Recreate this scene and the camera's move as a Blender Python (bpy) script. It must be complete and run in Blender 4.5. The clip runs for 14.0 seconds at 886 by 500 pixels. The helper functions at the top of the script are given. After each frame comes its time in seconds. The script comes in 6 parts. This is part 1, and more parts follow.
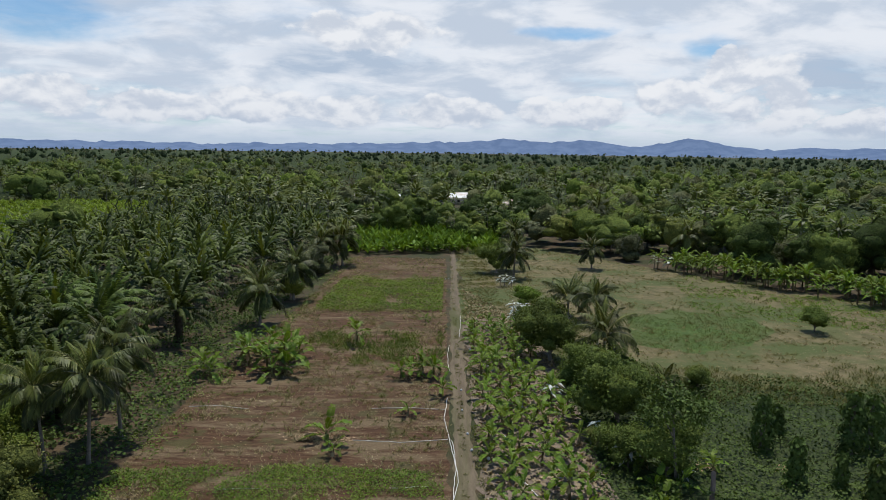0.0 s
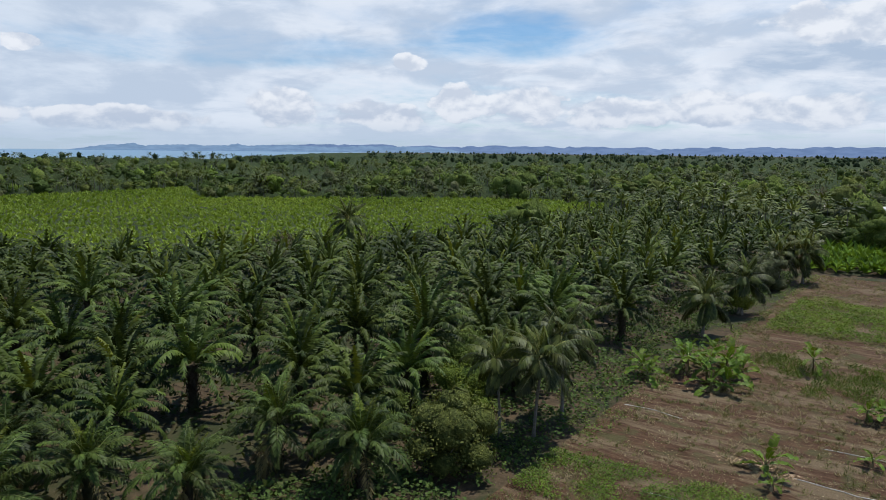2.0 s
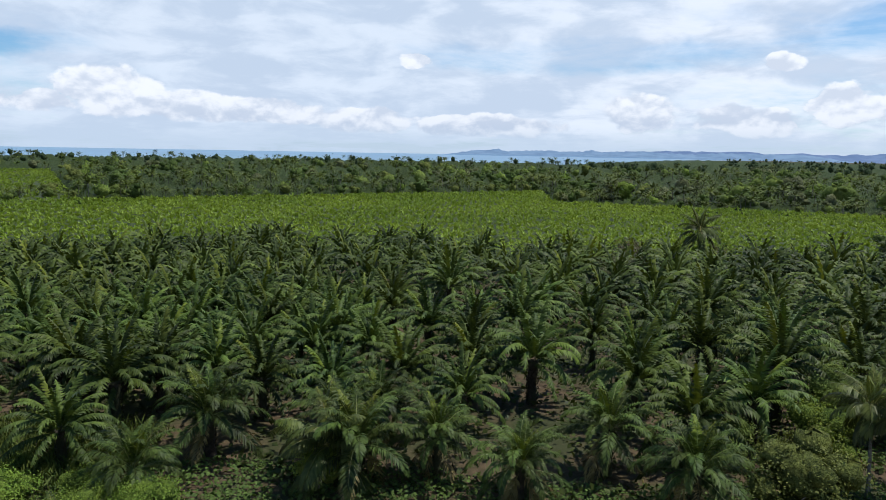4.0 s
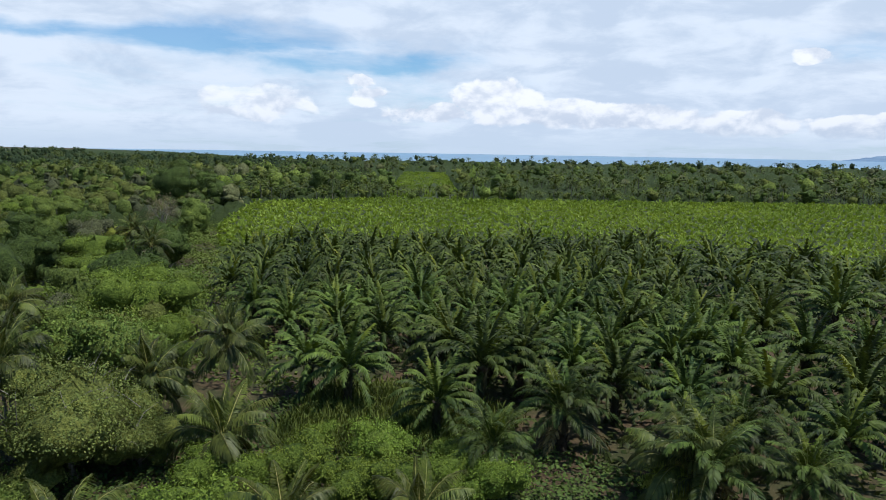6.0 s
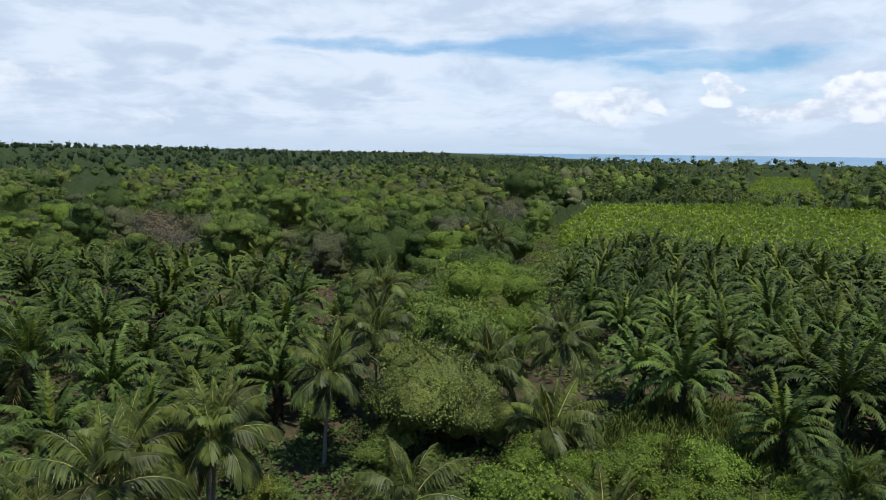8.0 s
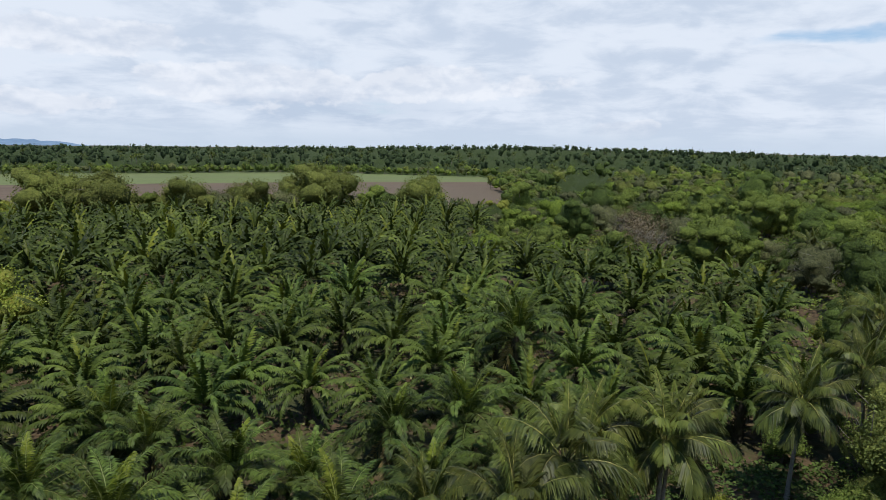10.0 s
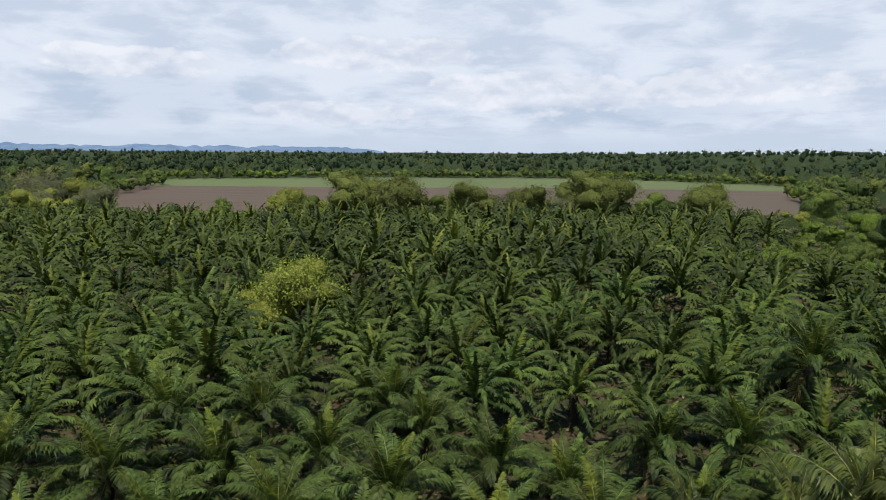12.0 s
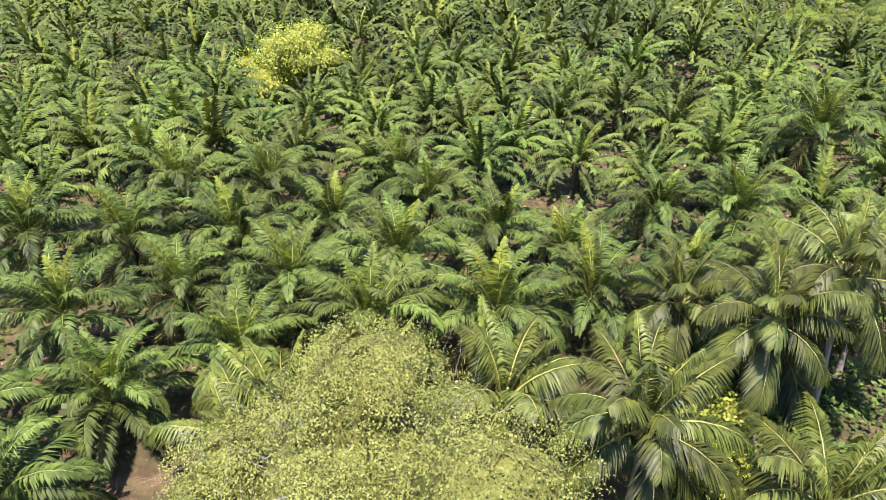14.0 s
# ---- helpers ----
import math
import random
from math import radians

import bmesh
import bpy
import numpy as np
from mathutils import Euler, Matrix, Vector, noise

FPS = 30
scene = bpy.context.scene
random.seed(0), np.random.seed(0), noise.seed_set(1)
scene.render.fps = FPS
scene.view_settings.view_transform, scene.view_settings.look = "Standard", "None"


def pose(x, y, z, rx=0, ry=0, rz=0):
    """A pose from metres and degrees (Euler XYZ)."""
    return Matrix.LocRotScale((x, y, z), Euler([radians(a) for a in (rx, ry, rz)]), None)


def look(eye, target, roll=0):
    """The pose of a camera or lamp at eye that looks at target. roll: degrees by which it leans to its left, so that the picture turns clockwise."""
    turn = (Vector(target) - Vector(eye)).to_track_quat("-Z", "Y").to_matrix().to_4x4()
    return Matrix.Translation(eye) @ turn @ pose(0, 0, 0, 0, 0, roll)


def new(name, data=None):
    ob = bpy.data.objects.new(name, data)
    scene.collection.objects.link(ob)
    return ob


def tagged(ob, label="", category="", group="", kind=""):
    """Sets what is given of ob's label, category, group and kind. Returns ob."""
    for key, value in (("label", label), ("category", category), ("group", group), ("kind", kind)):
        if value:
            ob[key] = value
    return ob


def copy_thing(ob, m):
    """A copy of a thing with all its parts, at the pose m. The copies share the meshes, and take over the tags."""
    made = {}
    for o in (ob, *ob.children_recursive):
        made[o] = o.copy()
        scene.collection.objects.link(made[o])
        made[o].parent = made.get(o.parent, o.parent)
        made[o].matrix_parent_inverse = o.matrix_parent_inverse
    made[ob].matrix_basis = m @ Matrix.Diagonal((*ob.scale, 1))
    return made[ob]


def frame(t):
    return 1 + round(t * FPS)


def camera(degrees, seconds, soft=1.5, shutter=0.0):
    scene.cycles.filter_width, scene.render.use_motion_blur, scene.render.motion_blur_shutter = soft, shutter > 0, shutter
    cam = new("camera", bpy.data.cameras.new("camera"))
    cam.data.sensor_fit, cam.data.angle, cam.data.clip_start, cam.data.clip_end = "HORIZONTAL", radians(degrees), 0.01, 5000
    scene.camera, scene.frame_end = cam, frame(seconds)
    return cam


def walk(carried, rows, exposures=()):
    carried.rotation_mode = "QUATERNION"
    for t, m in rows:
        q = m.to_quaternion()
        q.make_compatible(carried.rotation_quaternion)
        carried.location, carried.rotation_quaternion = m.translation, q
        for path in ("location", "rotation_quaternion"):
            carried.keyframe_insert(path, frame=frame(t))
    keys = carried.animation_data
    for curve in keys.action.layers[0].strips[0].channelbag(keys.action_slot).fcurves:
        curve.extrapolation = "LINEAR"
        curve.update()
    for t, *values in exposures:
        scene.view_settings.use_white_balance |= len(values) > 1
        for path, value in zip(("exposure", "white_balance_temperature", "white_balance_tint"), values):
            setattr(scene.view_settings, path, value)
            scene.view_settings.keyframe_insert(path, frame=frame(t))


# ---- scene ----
# ---- camera: it hovers and turns ----
cam = camera(64.7, 14.0, soft=0.72)
EYE_Z = 22.0
TURN = [  # seconds, heading to the left, pitch, roll
    (0.0, 0.0, -8.15, -0.79),
    (0.5, 1.25, -8.16, -0.63),
    (1.0, 10.09, -8.19, -0.63),
    (1.5, 23.07, -8.2, -0.69),
    (2.0, 35.85, -8.17, -0.58),
    (2.2, 39.76, -8.17, -0.58),
    (4.3, 68.05, -8.05, -1.05),
    (4.5, 71.03, -8.05, -1.01),
    (5.0, 78.5, -8.07, -1.07),
    (5.5, 85.87, -8.09, -0.91),
    (6.0, 93.29, -8.09, -0.92),
    (6.5, 100.68, -8.11, -0.78),
    (7.0, 106.67, -8.13, -0.76),
    (7.5, 112.27, -8.14, -0.72),
    (8.0, 120.71, -8.17, -0.59),
    (8.5, 130.93, -8.21, -0.6),
    (9.0, 141.33, -8.25, -0.56),
    (9.2, 145.21, -8.28, -0.63),
    (11.3, 174.69, -8.29, -0.58),
    (11.5, 176.79, -8.24, -0.52),
    (12.0, 180.87, -8.14, -0.54),
    (12.5, 181.05, -10.91, -0.41),
    (13.0, 181.08, -18.09, -0.34),
    (13.5, 181.12, -24.92, -0.33),
    (14.0, 181.18, -26.88, -0.3),
]
EXPOSURE = [  # seconds, stops, kelvin, tint
    (0.0, -0.29, 6300, 10), (2.0, -0.26, 6100, 10), (4.5, -0.06, 6050, 10), (8.0, -0.05, 6100, 10), (9.0, -0.06, 6300, 11),
    (12.4, -0.1, 6450, 13), (13.0, 0.5, 6550, 17), (13.6, 1.6, 6600, 22), (14.0, 1.78, 6600, 22),
]
walk(cam, [(t, pose(0, 0, EYE_Z, 90 + pitch, roll, yaw)) for t, yaw, pitch, roll in TURN], EXPOSURE)

# ---- node helpers ----
def put(nt, socket, value):
    if isinstance(value, bpy.types.NodeSocket):
        nt.links.new(value, socket)
    else:
        socket.default_value = value


def mth(nt, op, a, b=0.0, c=0.0, clamp=False):
    n = nt.nodes.new("ShaderNodeMath")
    n.operation, n.use_clamp = op, clamp
    for i, v in enumerate((a, b, c)):
        put(nt, n.inputs[i], v)
    return n.outputs[0]


def vmth(nt, op, a, b=(0, 0, 0)):
    n = nt.nodes.new("ShaderNodeVectorMath")
    n.operation = op
    put(nt, n.inputs[0], a), put(nt, n.inputs[1], b)
    return n.outputs[1] if op == "DOT_PRODUCT" else n.outputs[0]


def mixc(nt, f, a, b, blend="MIX"):
    n = nt.nodes.new("ShaderNodeMix")
    n.data_type, n.blend_type = "RGBA", blend
    put(nt, n.inputs[0], f)
    for i, v in ((6, a), (7, b)):
        put(nt, n.inputs[i], (*v, 1.0) if isinstance(v, tuple) and len(v) == 3 else v)
    return n.outputs[2]


def rng_map(nt, v, a, b, c=0.0, d=1.0, smooth=True):
    n = nt.nodes.new("ShaderNodeMapRange")
    n.interpolation_type = "SMOOTHSTEP" if smooth else "LINEAR"
    for i, q in enumerate((v, a, b, c, d)):
        put(nt, n.inputs[i], q)
    return n.outputs[0]


def nois(nt, vec, scale, detail=4.0, rough=0.55, distort=0.0):
    n = nt.nodes.new("ShaderNodeTexNoise")
    if vec is not None:
        put(nt, n.inputs["Vector"], vec)
    n.inputs["Scale"].default_value = scale
    n.inputs["Detail"].default_value = detail
    n.inputs["Roughness"].default_value = rough
    n.inputs["Distortion"].default_value = distort
    return n.outputs[0]


def combine(nt, x, y, z):
    n = nt.nodes.new("ShaderNodeCombineXYZ")
    for i, v in enumerate((x, y, z)):
        put(nt, n.inputs[i], v)
    return n.outputs[0]


# ---- sky: broken tropical cloud, a band of cumulus over the horizon ----
SUN_AZ, SUN_EL = -14.0, 70.0          # heading to the left of +y, height above the horizon
CLOUD = 0.93

world = bpy.data.worlds.new("sky")
scene.world = world
world.use_nodes = True
wn = world.node_tree
wn.nodes.clear()
sky = wn.nodes.new("ShaderNodeTexSky")
sky.sky_type, sky.sun_disc = "NISHITA", False
sky.sun_elevation, sky.sun_rotation = radians(SUN_EL), radians(-SUN_AZ)
sky.air_density, sky.dust_density, sky.ozone_density = 1.0, 0.6, 1.5
way = wn.nodes.new("ShaderNodeTexCoord").outputs["Generated"]
xyz = wn.nodes.new("ShaderNodeSeparateXYZ")
wn.links.new(way, xyz.inputs[0])
wx, wy, wz = xyz.outputs
rise = mth(wn, "MAXIMUM", wz, 0.0)
flat = mth(wn, "SQRT", mth(wn, "ADD", mth(wn, "MULTIPLY", wx, wx), mth(wn, "MULTIPLY", wy, wy)))
ux, uy = mth(wn, "DIVIDE", wx, flat), mth(wn, "DIVIDE", wy, flat)

heading = mth(wn, "MULTIPLY", mth(wn, "WRAP", mth(wn, "ARCTAN2", mth(wn, "MULTIPLY", wx, -1.0), wy), 2 * math.pi - 1.0, -1.0), 180 / math.pi)
height = mth(wn, "MULTIPLY", mth(wn, "ARCSINE", wz), 180 / math.pi)
stir = combine(wn, mth(wn, "MULTIPLY", ux, 9.0), mth(wn, "MULTIPLY", uy, 9.0), mth(wn, "MULTIPLY", wz, 16.0))
bent_heading = mth(wn, "ADD", heading, mth(wn, "MULTIPLY", mth(wn, "SUBTRACT", nois(wn, stir, 1.0, 4.0), 0.5), 7.0))
bent_height = mth(wn, "ADD", height, mth(wn, "MULTIPLY", mth(wn, "SUBTRACT", nois(wn, vmth(wn, "ADD", stir, (7.3, 2.1, 4.4)), 1.3, 4.0), 0.5), 1.8))


def masses(clouds, along, up):
    """How deep inside any of some rounded clouds, each (heading, height, half width, half height) in degrees."""
    total = -1.0
    for h0, e0, w, h in clouds:
        p = mth(wn, "MULTIPLY_ADD", along, 1 / w, -h0 / w)
        q = mth(wn, "MULTIPLY_ADD", up, 1 / h, -e0 / h)
        total = mth(wn, "MAXIMUM", total, mth(wn, "SUBTRACT", 1.0, mth(wn, "MULTIPLY_ADD", q, q, mth(wn, "MULTIPLY", p, p))))
    return total


# high sheet of thin cloud, seen in perspective, with gaps of blue and greyer banks
lift = mth(wn, "ADD", rise, 0.10)
sheet = combine(wn, mth(wn, "DIVIDE", wx, lift), mth(wn, "DIVIDE", wy, lift), 0.0)
big = nois(wn, sheet, 0.30, 6.0, 0.58, 0.6)
fine = nois(wn, sheet, 1.3, 9.0, 0.62, 0.4)
south = rng_map(wn, vmth(wn, "DOT_PRODUCT", combine(wn, ux, uy, 0.0), (-0.2, -0.98, 0.0)), 0.3, 0.9)   # layered cloud, few heaps
north = rng_map(wn, uy, 0.3, 0.95)                        # whiter cloud over the hills
BLUE = [(31, 8.6, 7, 1.9), (-20, 7.9, 2.6, 0.8), (-9.5, 9.2, 3.5, 0.5), (53, 7.4, 12, 1.4), (107, 8.7, 7, 1.2), (99, 6.8, 8, 0.9), (126, 8.1, 10, 0.6), (112, 8.0, 8, 1.0)]
BANKS = [(-29, 4.6, 7, 2.6), (8, 6.9, 7, 1.2), (203, 3.8, 8, 2.2), (166, 3.0, 9, 1.3)]
gap = rng_map(wn, masses(BLUE, bent_heading, bent_height), -0.9, 1.0)
bank = rng_map(wn, masses(BANKS, bent_heading, bent_height), -0.5, 0.8)
cover = mth(wn, "ADD", mth(wn, "MULTIPLY", big, 0.6), mth(wn, "MULTIPLY", fine, 0.4))
gaps = mth(wn, "ADD", mth(wn, "MULTIPLY", gap, 0.17), rng_map(wn, wz, 0.20, 0.50, 0.0, 0.34))   # overhead the gaps open up
veil = rng_map(wn, mth(wn, "ADD", mth(wn, "SUBTRACT", cover, gaps), mth(wn, "MULTIPLY", south, 0.10)), 0.18, 0.52)
lump = nois(wn, combine(wn, mth(wn, "MULTIPLY", ux, 9.0), mth(wn, "MULTIPLY", uy, 9.0), mth(wn, "MULTIPLY", wz, 26.0)), 1.0, 8.0, 0.55, 0.3)
layer = mth(wn, "ADD", mth(wn, "MULTIPLY", fine, 0.5), mth(wn, "MULTIPLY", big, 0.5))
veil_shade = rng_map(wn, mth(wn, "ADD", mth(wn, "MULTIPLY", layer, 0.45), mth(wn, "MULTIPLY", lump, 0.55)), 0.43, 0.57)
veil_shade = mth(wn, "ADD", mth(wn, "MULTIPLY", veil_shade, 0.75), mth(wn, "MULTIPLY", bank, 0.42), clamp=True)
veil_col = mixc(wn, mth(wn, "MULTIPLY", south, 0.02), mixc(wn, veil_shade, mixc(wn, north, (0.87, 0.95, 1.05), (1.05, 1.08, 1.13)), (0.60, 0.71, 0.86)), (0.22, 0.25, 0.30))


# cumulus: a low chain over the horizon with single towers
def puff(dz):
    v = combine(wn, mth(wn, "MULTIPLY", ux, 8.0), mth(wn, "MULTIPLY", uy, 8.0),
                mth(wn, "MULTIPLY", mth(wn, "ADD", wz, dz), 13.0))
    return nois(wn, v, 2.3, 7.0, 0.52, 0.15)


p0, p1 = puff(0.0), puff(0.010)
HEAPS = [(29, 3.5, 4, 1.5), (22, 3.0, 5, 1.4), (15, 3.4, 4, 1.5), (8, 3.1, 4, 1.4), (0, 3.0, 5, 1.3), (-11, 3.2, 5, 1.5), (-18, 4.2, 3, 1.6), (-22.3, 6.0, 3.6, 1.8), (-25, 3.4, 4, 2.0), (-31, 2.2, 4, 1.2),
         (6, 9.0, 6.5, 1.5), (48.2, 3.1, 2.8, 1.6), (38.3, 6.8, 1.5, 0.7), (34.5, 3.8, 2.6, 1.5), (41, 2.6, 4, 1.1), (66.1, 7.0, 1.4, 0.55), (108.3, 3.6, 4.2, 1.6), (100.2, 5.3, 1.3, 0.7),
         (99.8, 4.2, 1.8, 0.8), (89, 4.0, 3.2, 1.8), (83, 3.0, 4, 1.2), (77.5, 2.8, 4, 1.1), (70, 2.4, 5, 1.0), (60, 2.0, 7, 0.9), (144.3, 1.5, 2.4, 0.8), (173, 4.6, 9, 1.7), (158, 5.0, 8, 1.4), (190, 2.9, 6, 0.9), (205, 6.2, 7, 1.2), (186, 7.4, 9, 1.2), (95, 3.0, 4, 0.9)]
heap = mth(wn, "MAXIMUM", masses(HEAPS, mth(wn, "MULTIPLY_ADD", bent_heading, 0.5, mth(wn, "MULTIPLY", heading, 0.5)), mth(wn, "MULTIPLY_ADD", bent_height, 0.5, mth(wn, "MULTIPLY", height, 0.5))), -1.0)
body = mth(wn, "ADD", mth(wn, "MULTIPLY", heap, 0.30), mth(wn, "SUBTRACT", p0, 0.5))
puffs = mth(wn, "MULTIPLY", rng_map(wn, body, -0.03, 0.10), mth(wn, "SUBTRACT", 1.0, mth(wn, "MULTIPLY", south, 0.55)))
lit = rng_map(wn, mth(wn, "SUBTRACT", p0, p1), -0.12, 0.12)
under = rng_map(wn, height, 1.2, 4.5)
puff_lit = mth(wn, "ADD", mth(wn, "MULTIPLY", lit, 0.70), mth(wn, "MULTIPLY", under, 0.30))
puff_col = mixc(wn, puff_lit, (0.64, 0.72, 0.85), (1.10, 1.11, 1.13))

haze = rng_map(wn, wz, 0.004, 0.042, 0.85, 0.0)
thin = rng_map(wn, wz, 0.12, 0.55, 0.20, 0.0)
clouds = mixc(wn, puffs, veil_col, puff_col)
clouds = mixc(wn, haze, clouds, (0.66, 0.77, 0.90))
amount = mth(wn, "MAXIMUM", mth(wn, "MAXIMUM", mth(wn, "MAXIMUM", veil, thin), puffs), haze)
bg_sky, bg_cloud = wn.nodes.new("ShaderNodeBackground"), wn.nodes.new("ShaderNodeBackground")
wn.links.new(mixc(wn, 1.0, sky.outputs[0], (0.52, 0.88, 1.12), "MULTIPLY"), bg_sky.inputs[0])
bg_sky.inputs[1].default_value = 0.115
wn.links.new(clouds, bg_cloud.inputs[0])
bg_cloud.inputs[1].default_value = CLOUD
blend = wn.nodes.new("ShaderNodeMixShader")
wn.links.new(amount, blend.inputs[0])
wn.links.new(bg_sky.outputs[0], blend.inputs[1])
wn.links.new(bg_cloud.outputs[0], blend.inputs[2])
wout = wn.nodes.new("ShaderNodeOutputWorld")
wn.links.new(blend.outputs[0], wout.inputs[0])

sun_data = bpy.data.lights.new("sun", "SUN")
sun_data.energy, sun_data.angle, sun_data.color = 5.0, radians(0.53), (1.0, 0.94, 0.84)
sun = new("sun", sun_data)
sun.matrix_world = look((-60 * math.sin(radians(SUN_AZ)) * math.cos(radians(SUN_EL)), 60 * math.cos(radians(SUN_AZ)) * math.cos(radians(SUN_EL)),
                         60 * math.sin(radians(SUN_EL))), (0, 0, 0))


# ---- materials ----
def leaf_mat(name, dark, light, rough=0.45, trans=0.22, spec=0.4, spread=0.45, patch=0.11):
    """Leaves: each leaf, each plant and each stretch of ground differs a little."""
    m = bpy.data.materials.new(name)
    m.use_nodes = True
    nt = m.node_tree
    b, out = nt.nodes["Principled BSDF"], nt.nodes["Material Output"]
    geo = nt.nodes.new("ShaderNodeNewGeometry")
    info = nt.nodes.new("ShaderNodeObjectInfo")
    one = geo.outputs["Random Per Island"]
    area = nois(nt, geo.outputs["Position"], patch, 3.0)
    near = nois(nt, geo.outputs["Position"], 1.7, 2.0)
    f = mth(nt, "ADD", mth(nt, "MULTIPLY", one, 0.32), mth(nt, "MULTIPLY", rng_map(nt, area, 0.36, 0.64), 0.35))
    f = mth(nt, "ADD", f, mth(nt, "MULTIPLY", rng_map(nt, near, 0.36, 0.66), 0.45), clamp=True)
    col = mixc(nt, f, dark, light)
    hsv = nt.nodes.new("ShaderNodeHueSaturation")
    put(nt, hsv.inputs["Hue"], mth(nt, "ADD", 0.49, mth(nt, "MULTIPLY", info.outputs["Random"], 0.022)))
    put(nt, hsv.inputs["Value"], mth(nt, "ADD", 1.0 - spread / 2, mth(nt, "MULTIPLY", info.outputs["Random"], spread)))
    own = nt.nodes.new("ShaderNodeAttribute")
    own.attribute_name = "tone"
    put(nt, hsv.inputs["Color"], mixc(nt, own.outputs["Fac"], mixc(nt, 1.0, col, (0.60, 0.62, 0.66), "MULTIPLY"), mixc(nt, 1.0, col, (1.42, 1.38, 1.25), "MULTIPLY")))
    put(nt, b.inputs["Base Color"], hsv.outputs[0])
    b.inputs["Roughness"].default_value = rough
    b.inputs["Specular IOR Level"].default_value = spec
    t = nt.nodes.new("ShaderNodeBsdfTranslucent")
    put(nt, t.inputs[0], mixc(nt, 1.0, hsv.outputs[0], (1.25, 1.2, 0.55), "MULTIPLY"))
    mx = nt.nodes.new("ShaderNodeMixShader")
    mx.inputs[0].default_value = trans
    nt.links.new(b.outputs[0], mx.inputs[1]), nt.links.new(t.outputs[0], mx.inputs[2])
    nt.links.new(mx.outputs[0], out.inputs[0])
    return m


def rough_mat(name, a, b, c=None, scale=2.0, rough=0.9, stretch=(1, 1, 1), bump=0.3, metal=0.0, fleck=None, spec=0.3):
    """Earth, bark, wood and other mottled stuff: two scales of noise between colours."""
    m = bpy.data.materials.new(name)
    m.use_nodes = True
    nt = m.node_tree
    p = nt.nodes["Principled BSDF"]
    pos = nt.nodes.new("ShaderNodeNewGeometry").outputs["Position"]
    vec = vmth(nt, "MULTIPLY", pos, stretch)
    n1 = nois(nt, vec, scale, 8.0, 0.65)
    n2 = nois(nt, vec, scale * 0.13, 5.0, 0.6, 0.5)
    n3 = nois(nt, pos, scale * 7.0, 4.0, 0.7)
    col = mixc(nt, rng_map(nt, n1, 0.33, 0.67), a, b)
    if c:
        col = mixc(nt, rng_map(nt, n2, 0.42, 0.60), col, c)
    col = mixc(nt, rng_map(nt, n3, 0.25, 0.75, 0.0, 0.5), col, mixc(nt, 1.0, col, (0.45, 0.43, 0.4), "MULTIPLY"))
    if fleck:
        col = mixc(nt, rng_map(nt, n3, 0.60, 0.68), col, fleck)
    put(nt, p.inputs["Base Color"], col)
    p.inputs["Roughness"].default_value, p.inputs["Metallic"].default_value = rough, metal
    p.inputs["Specular IOR Level"].default_value = spec
    bp = nt.nodes.new("ShaderNodeBump")
    bp.inputs["Strength"].default_value, bp.inputs["Distance"].default_value = bump, 0.1
    put(nt, bp.inputs["Height"], mth(nt, "ADD", n1, mth(nt, "MULTIPLY", n3, 0.6)))
    put(nt, p.inputs["Normal"], bp.outputs[0])
    return m


M_OIL = leaf_mat("oil_palm_leaf", (0.011, 0.023, 0.006), (0.088, 0.122, 0.024), 0.52, 0.12, 0.14, 0.6)
M_OIL_YOUNG = leaf_mat("oil_palm_young_leaf", (0.045, 0.068, 0.010), (0.150, 0.175, 0.024), 0.5, 0.18, 0.17, 0.4)
M_OIL_OLD = leaf_mat("oil_palm_old_leaf", (0.10, 0.085, 0.030), (0.22, 0.17, 0.06), 0.6, 0.2, 0.3, 0.4)
M_RACHIS = leaf_mat("palm_midrib", (0.10, 0.14, 0.035), (0.20, 0.22, 0.06), 0.4, 0.0, 0.5)
M_COCO = leaf_mat("coconut_leaf", (0.015, 0.026, 0.006), (0.094, 0.111, 0.021), 0.48, 0.16, 0.2, 0.6)
M_COCO_RIB = leaf_mat("coconut_midrib", (0.15, 0.16, 0.045), (0.28, 0.26, 0.08), 0.45, 0.0, 0.4)
M_BANANA = leaf_mat("banana_leaf", (0.040, 0.082, 0.010), (0.150, 0.215, 0.026), 0.5, 0.2, 0.1, 0.45)
M_BANANA_FIELD = leaf_mat("banana_field_leaf", (0.095, 0.145, 0.017), (0.245, 0.305, 0.040), 0.5, 0.25, 0.2, 0.2, 0.02)
M_BANANA_STEM = rough_mat("banana_stem", (0.10, 0.11, 0.035), (0.20, 0.17, 0.07), (0.09, 0.05, 0.03), 4.0, 0.6)
M_TREE_DARK = leaf_mat("dark_tree_leaf", (0.026, 0.044, 0.013), (0.095, 0.138, 0.032), 0.65, 0.12, 0.1, 0.5)
M_TREE = leaf_mat("tree_leaf", (0.048, 0.076, 0.017), (0.165, 0.212, 0.044), 0.65, 0.14, 0.1, 0.6)
M_TREE_LIGHT = leaf_mat("light_tree_leaf", (0.062, 0.105, 0.015), (0.185, 0.25, 0.037), 0.65, 0.18, 0.1, 0.4)
M_TREE_YELLOW = leaf_mat("yellow_green_tree_leaf", (0.12, 0.15, 0.018), (0.27, 0.30, 0.045), 0.55, 0.3, 0.3, 0.3)
M_OVER = leaf_mat("pale_tree_leaf", (0.095, 0.105, 0.024), (0.190, 0.200, 0.054), 0.6, 0.12, 0.15, 0.2)
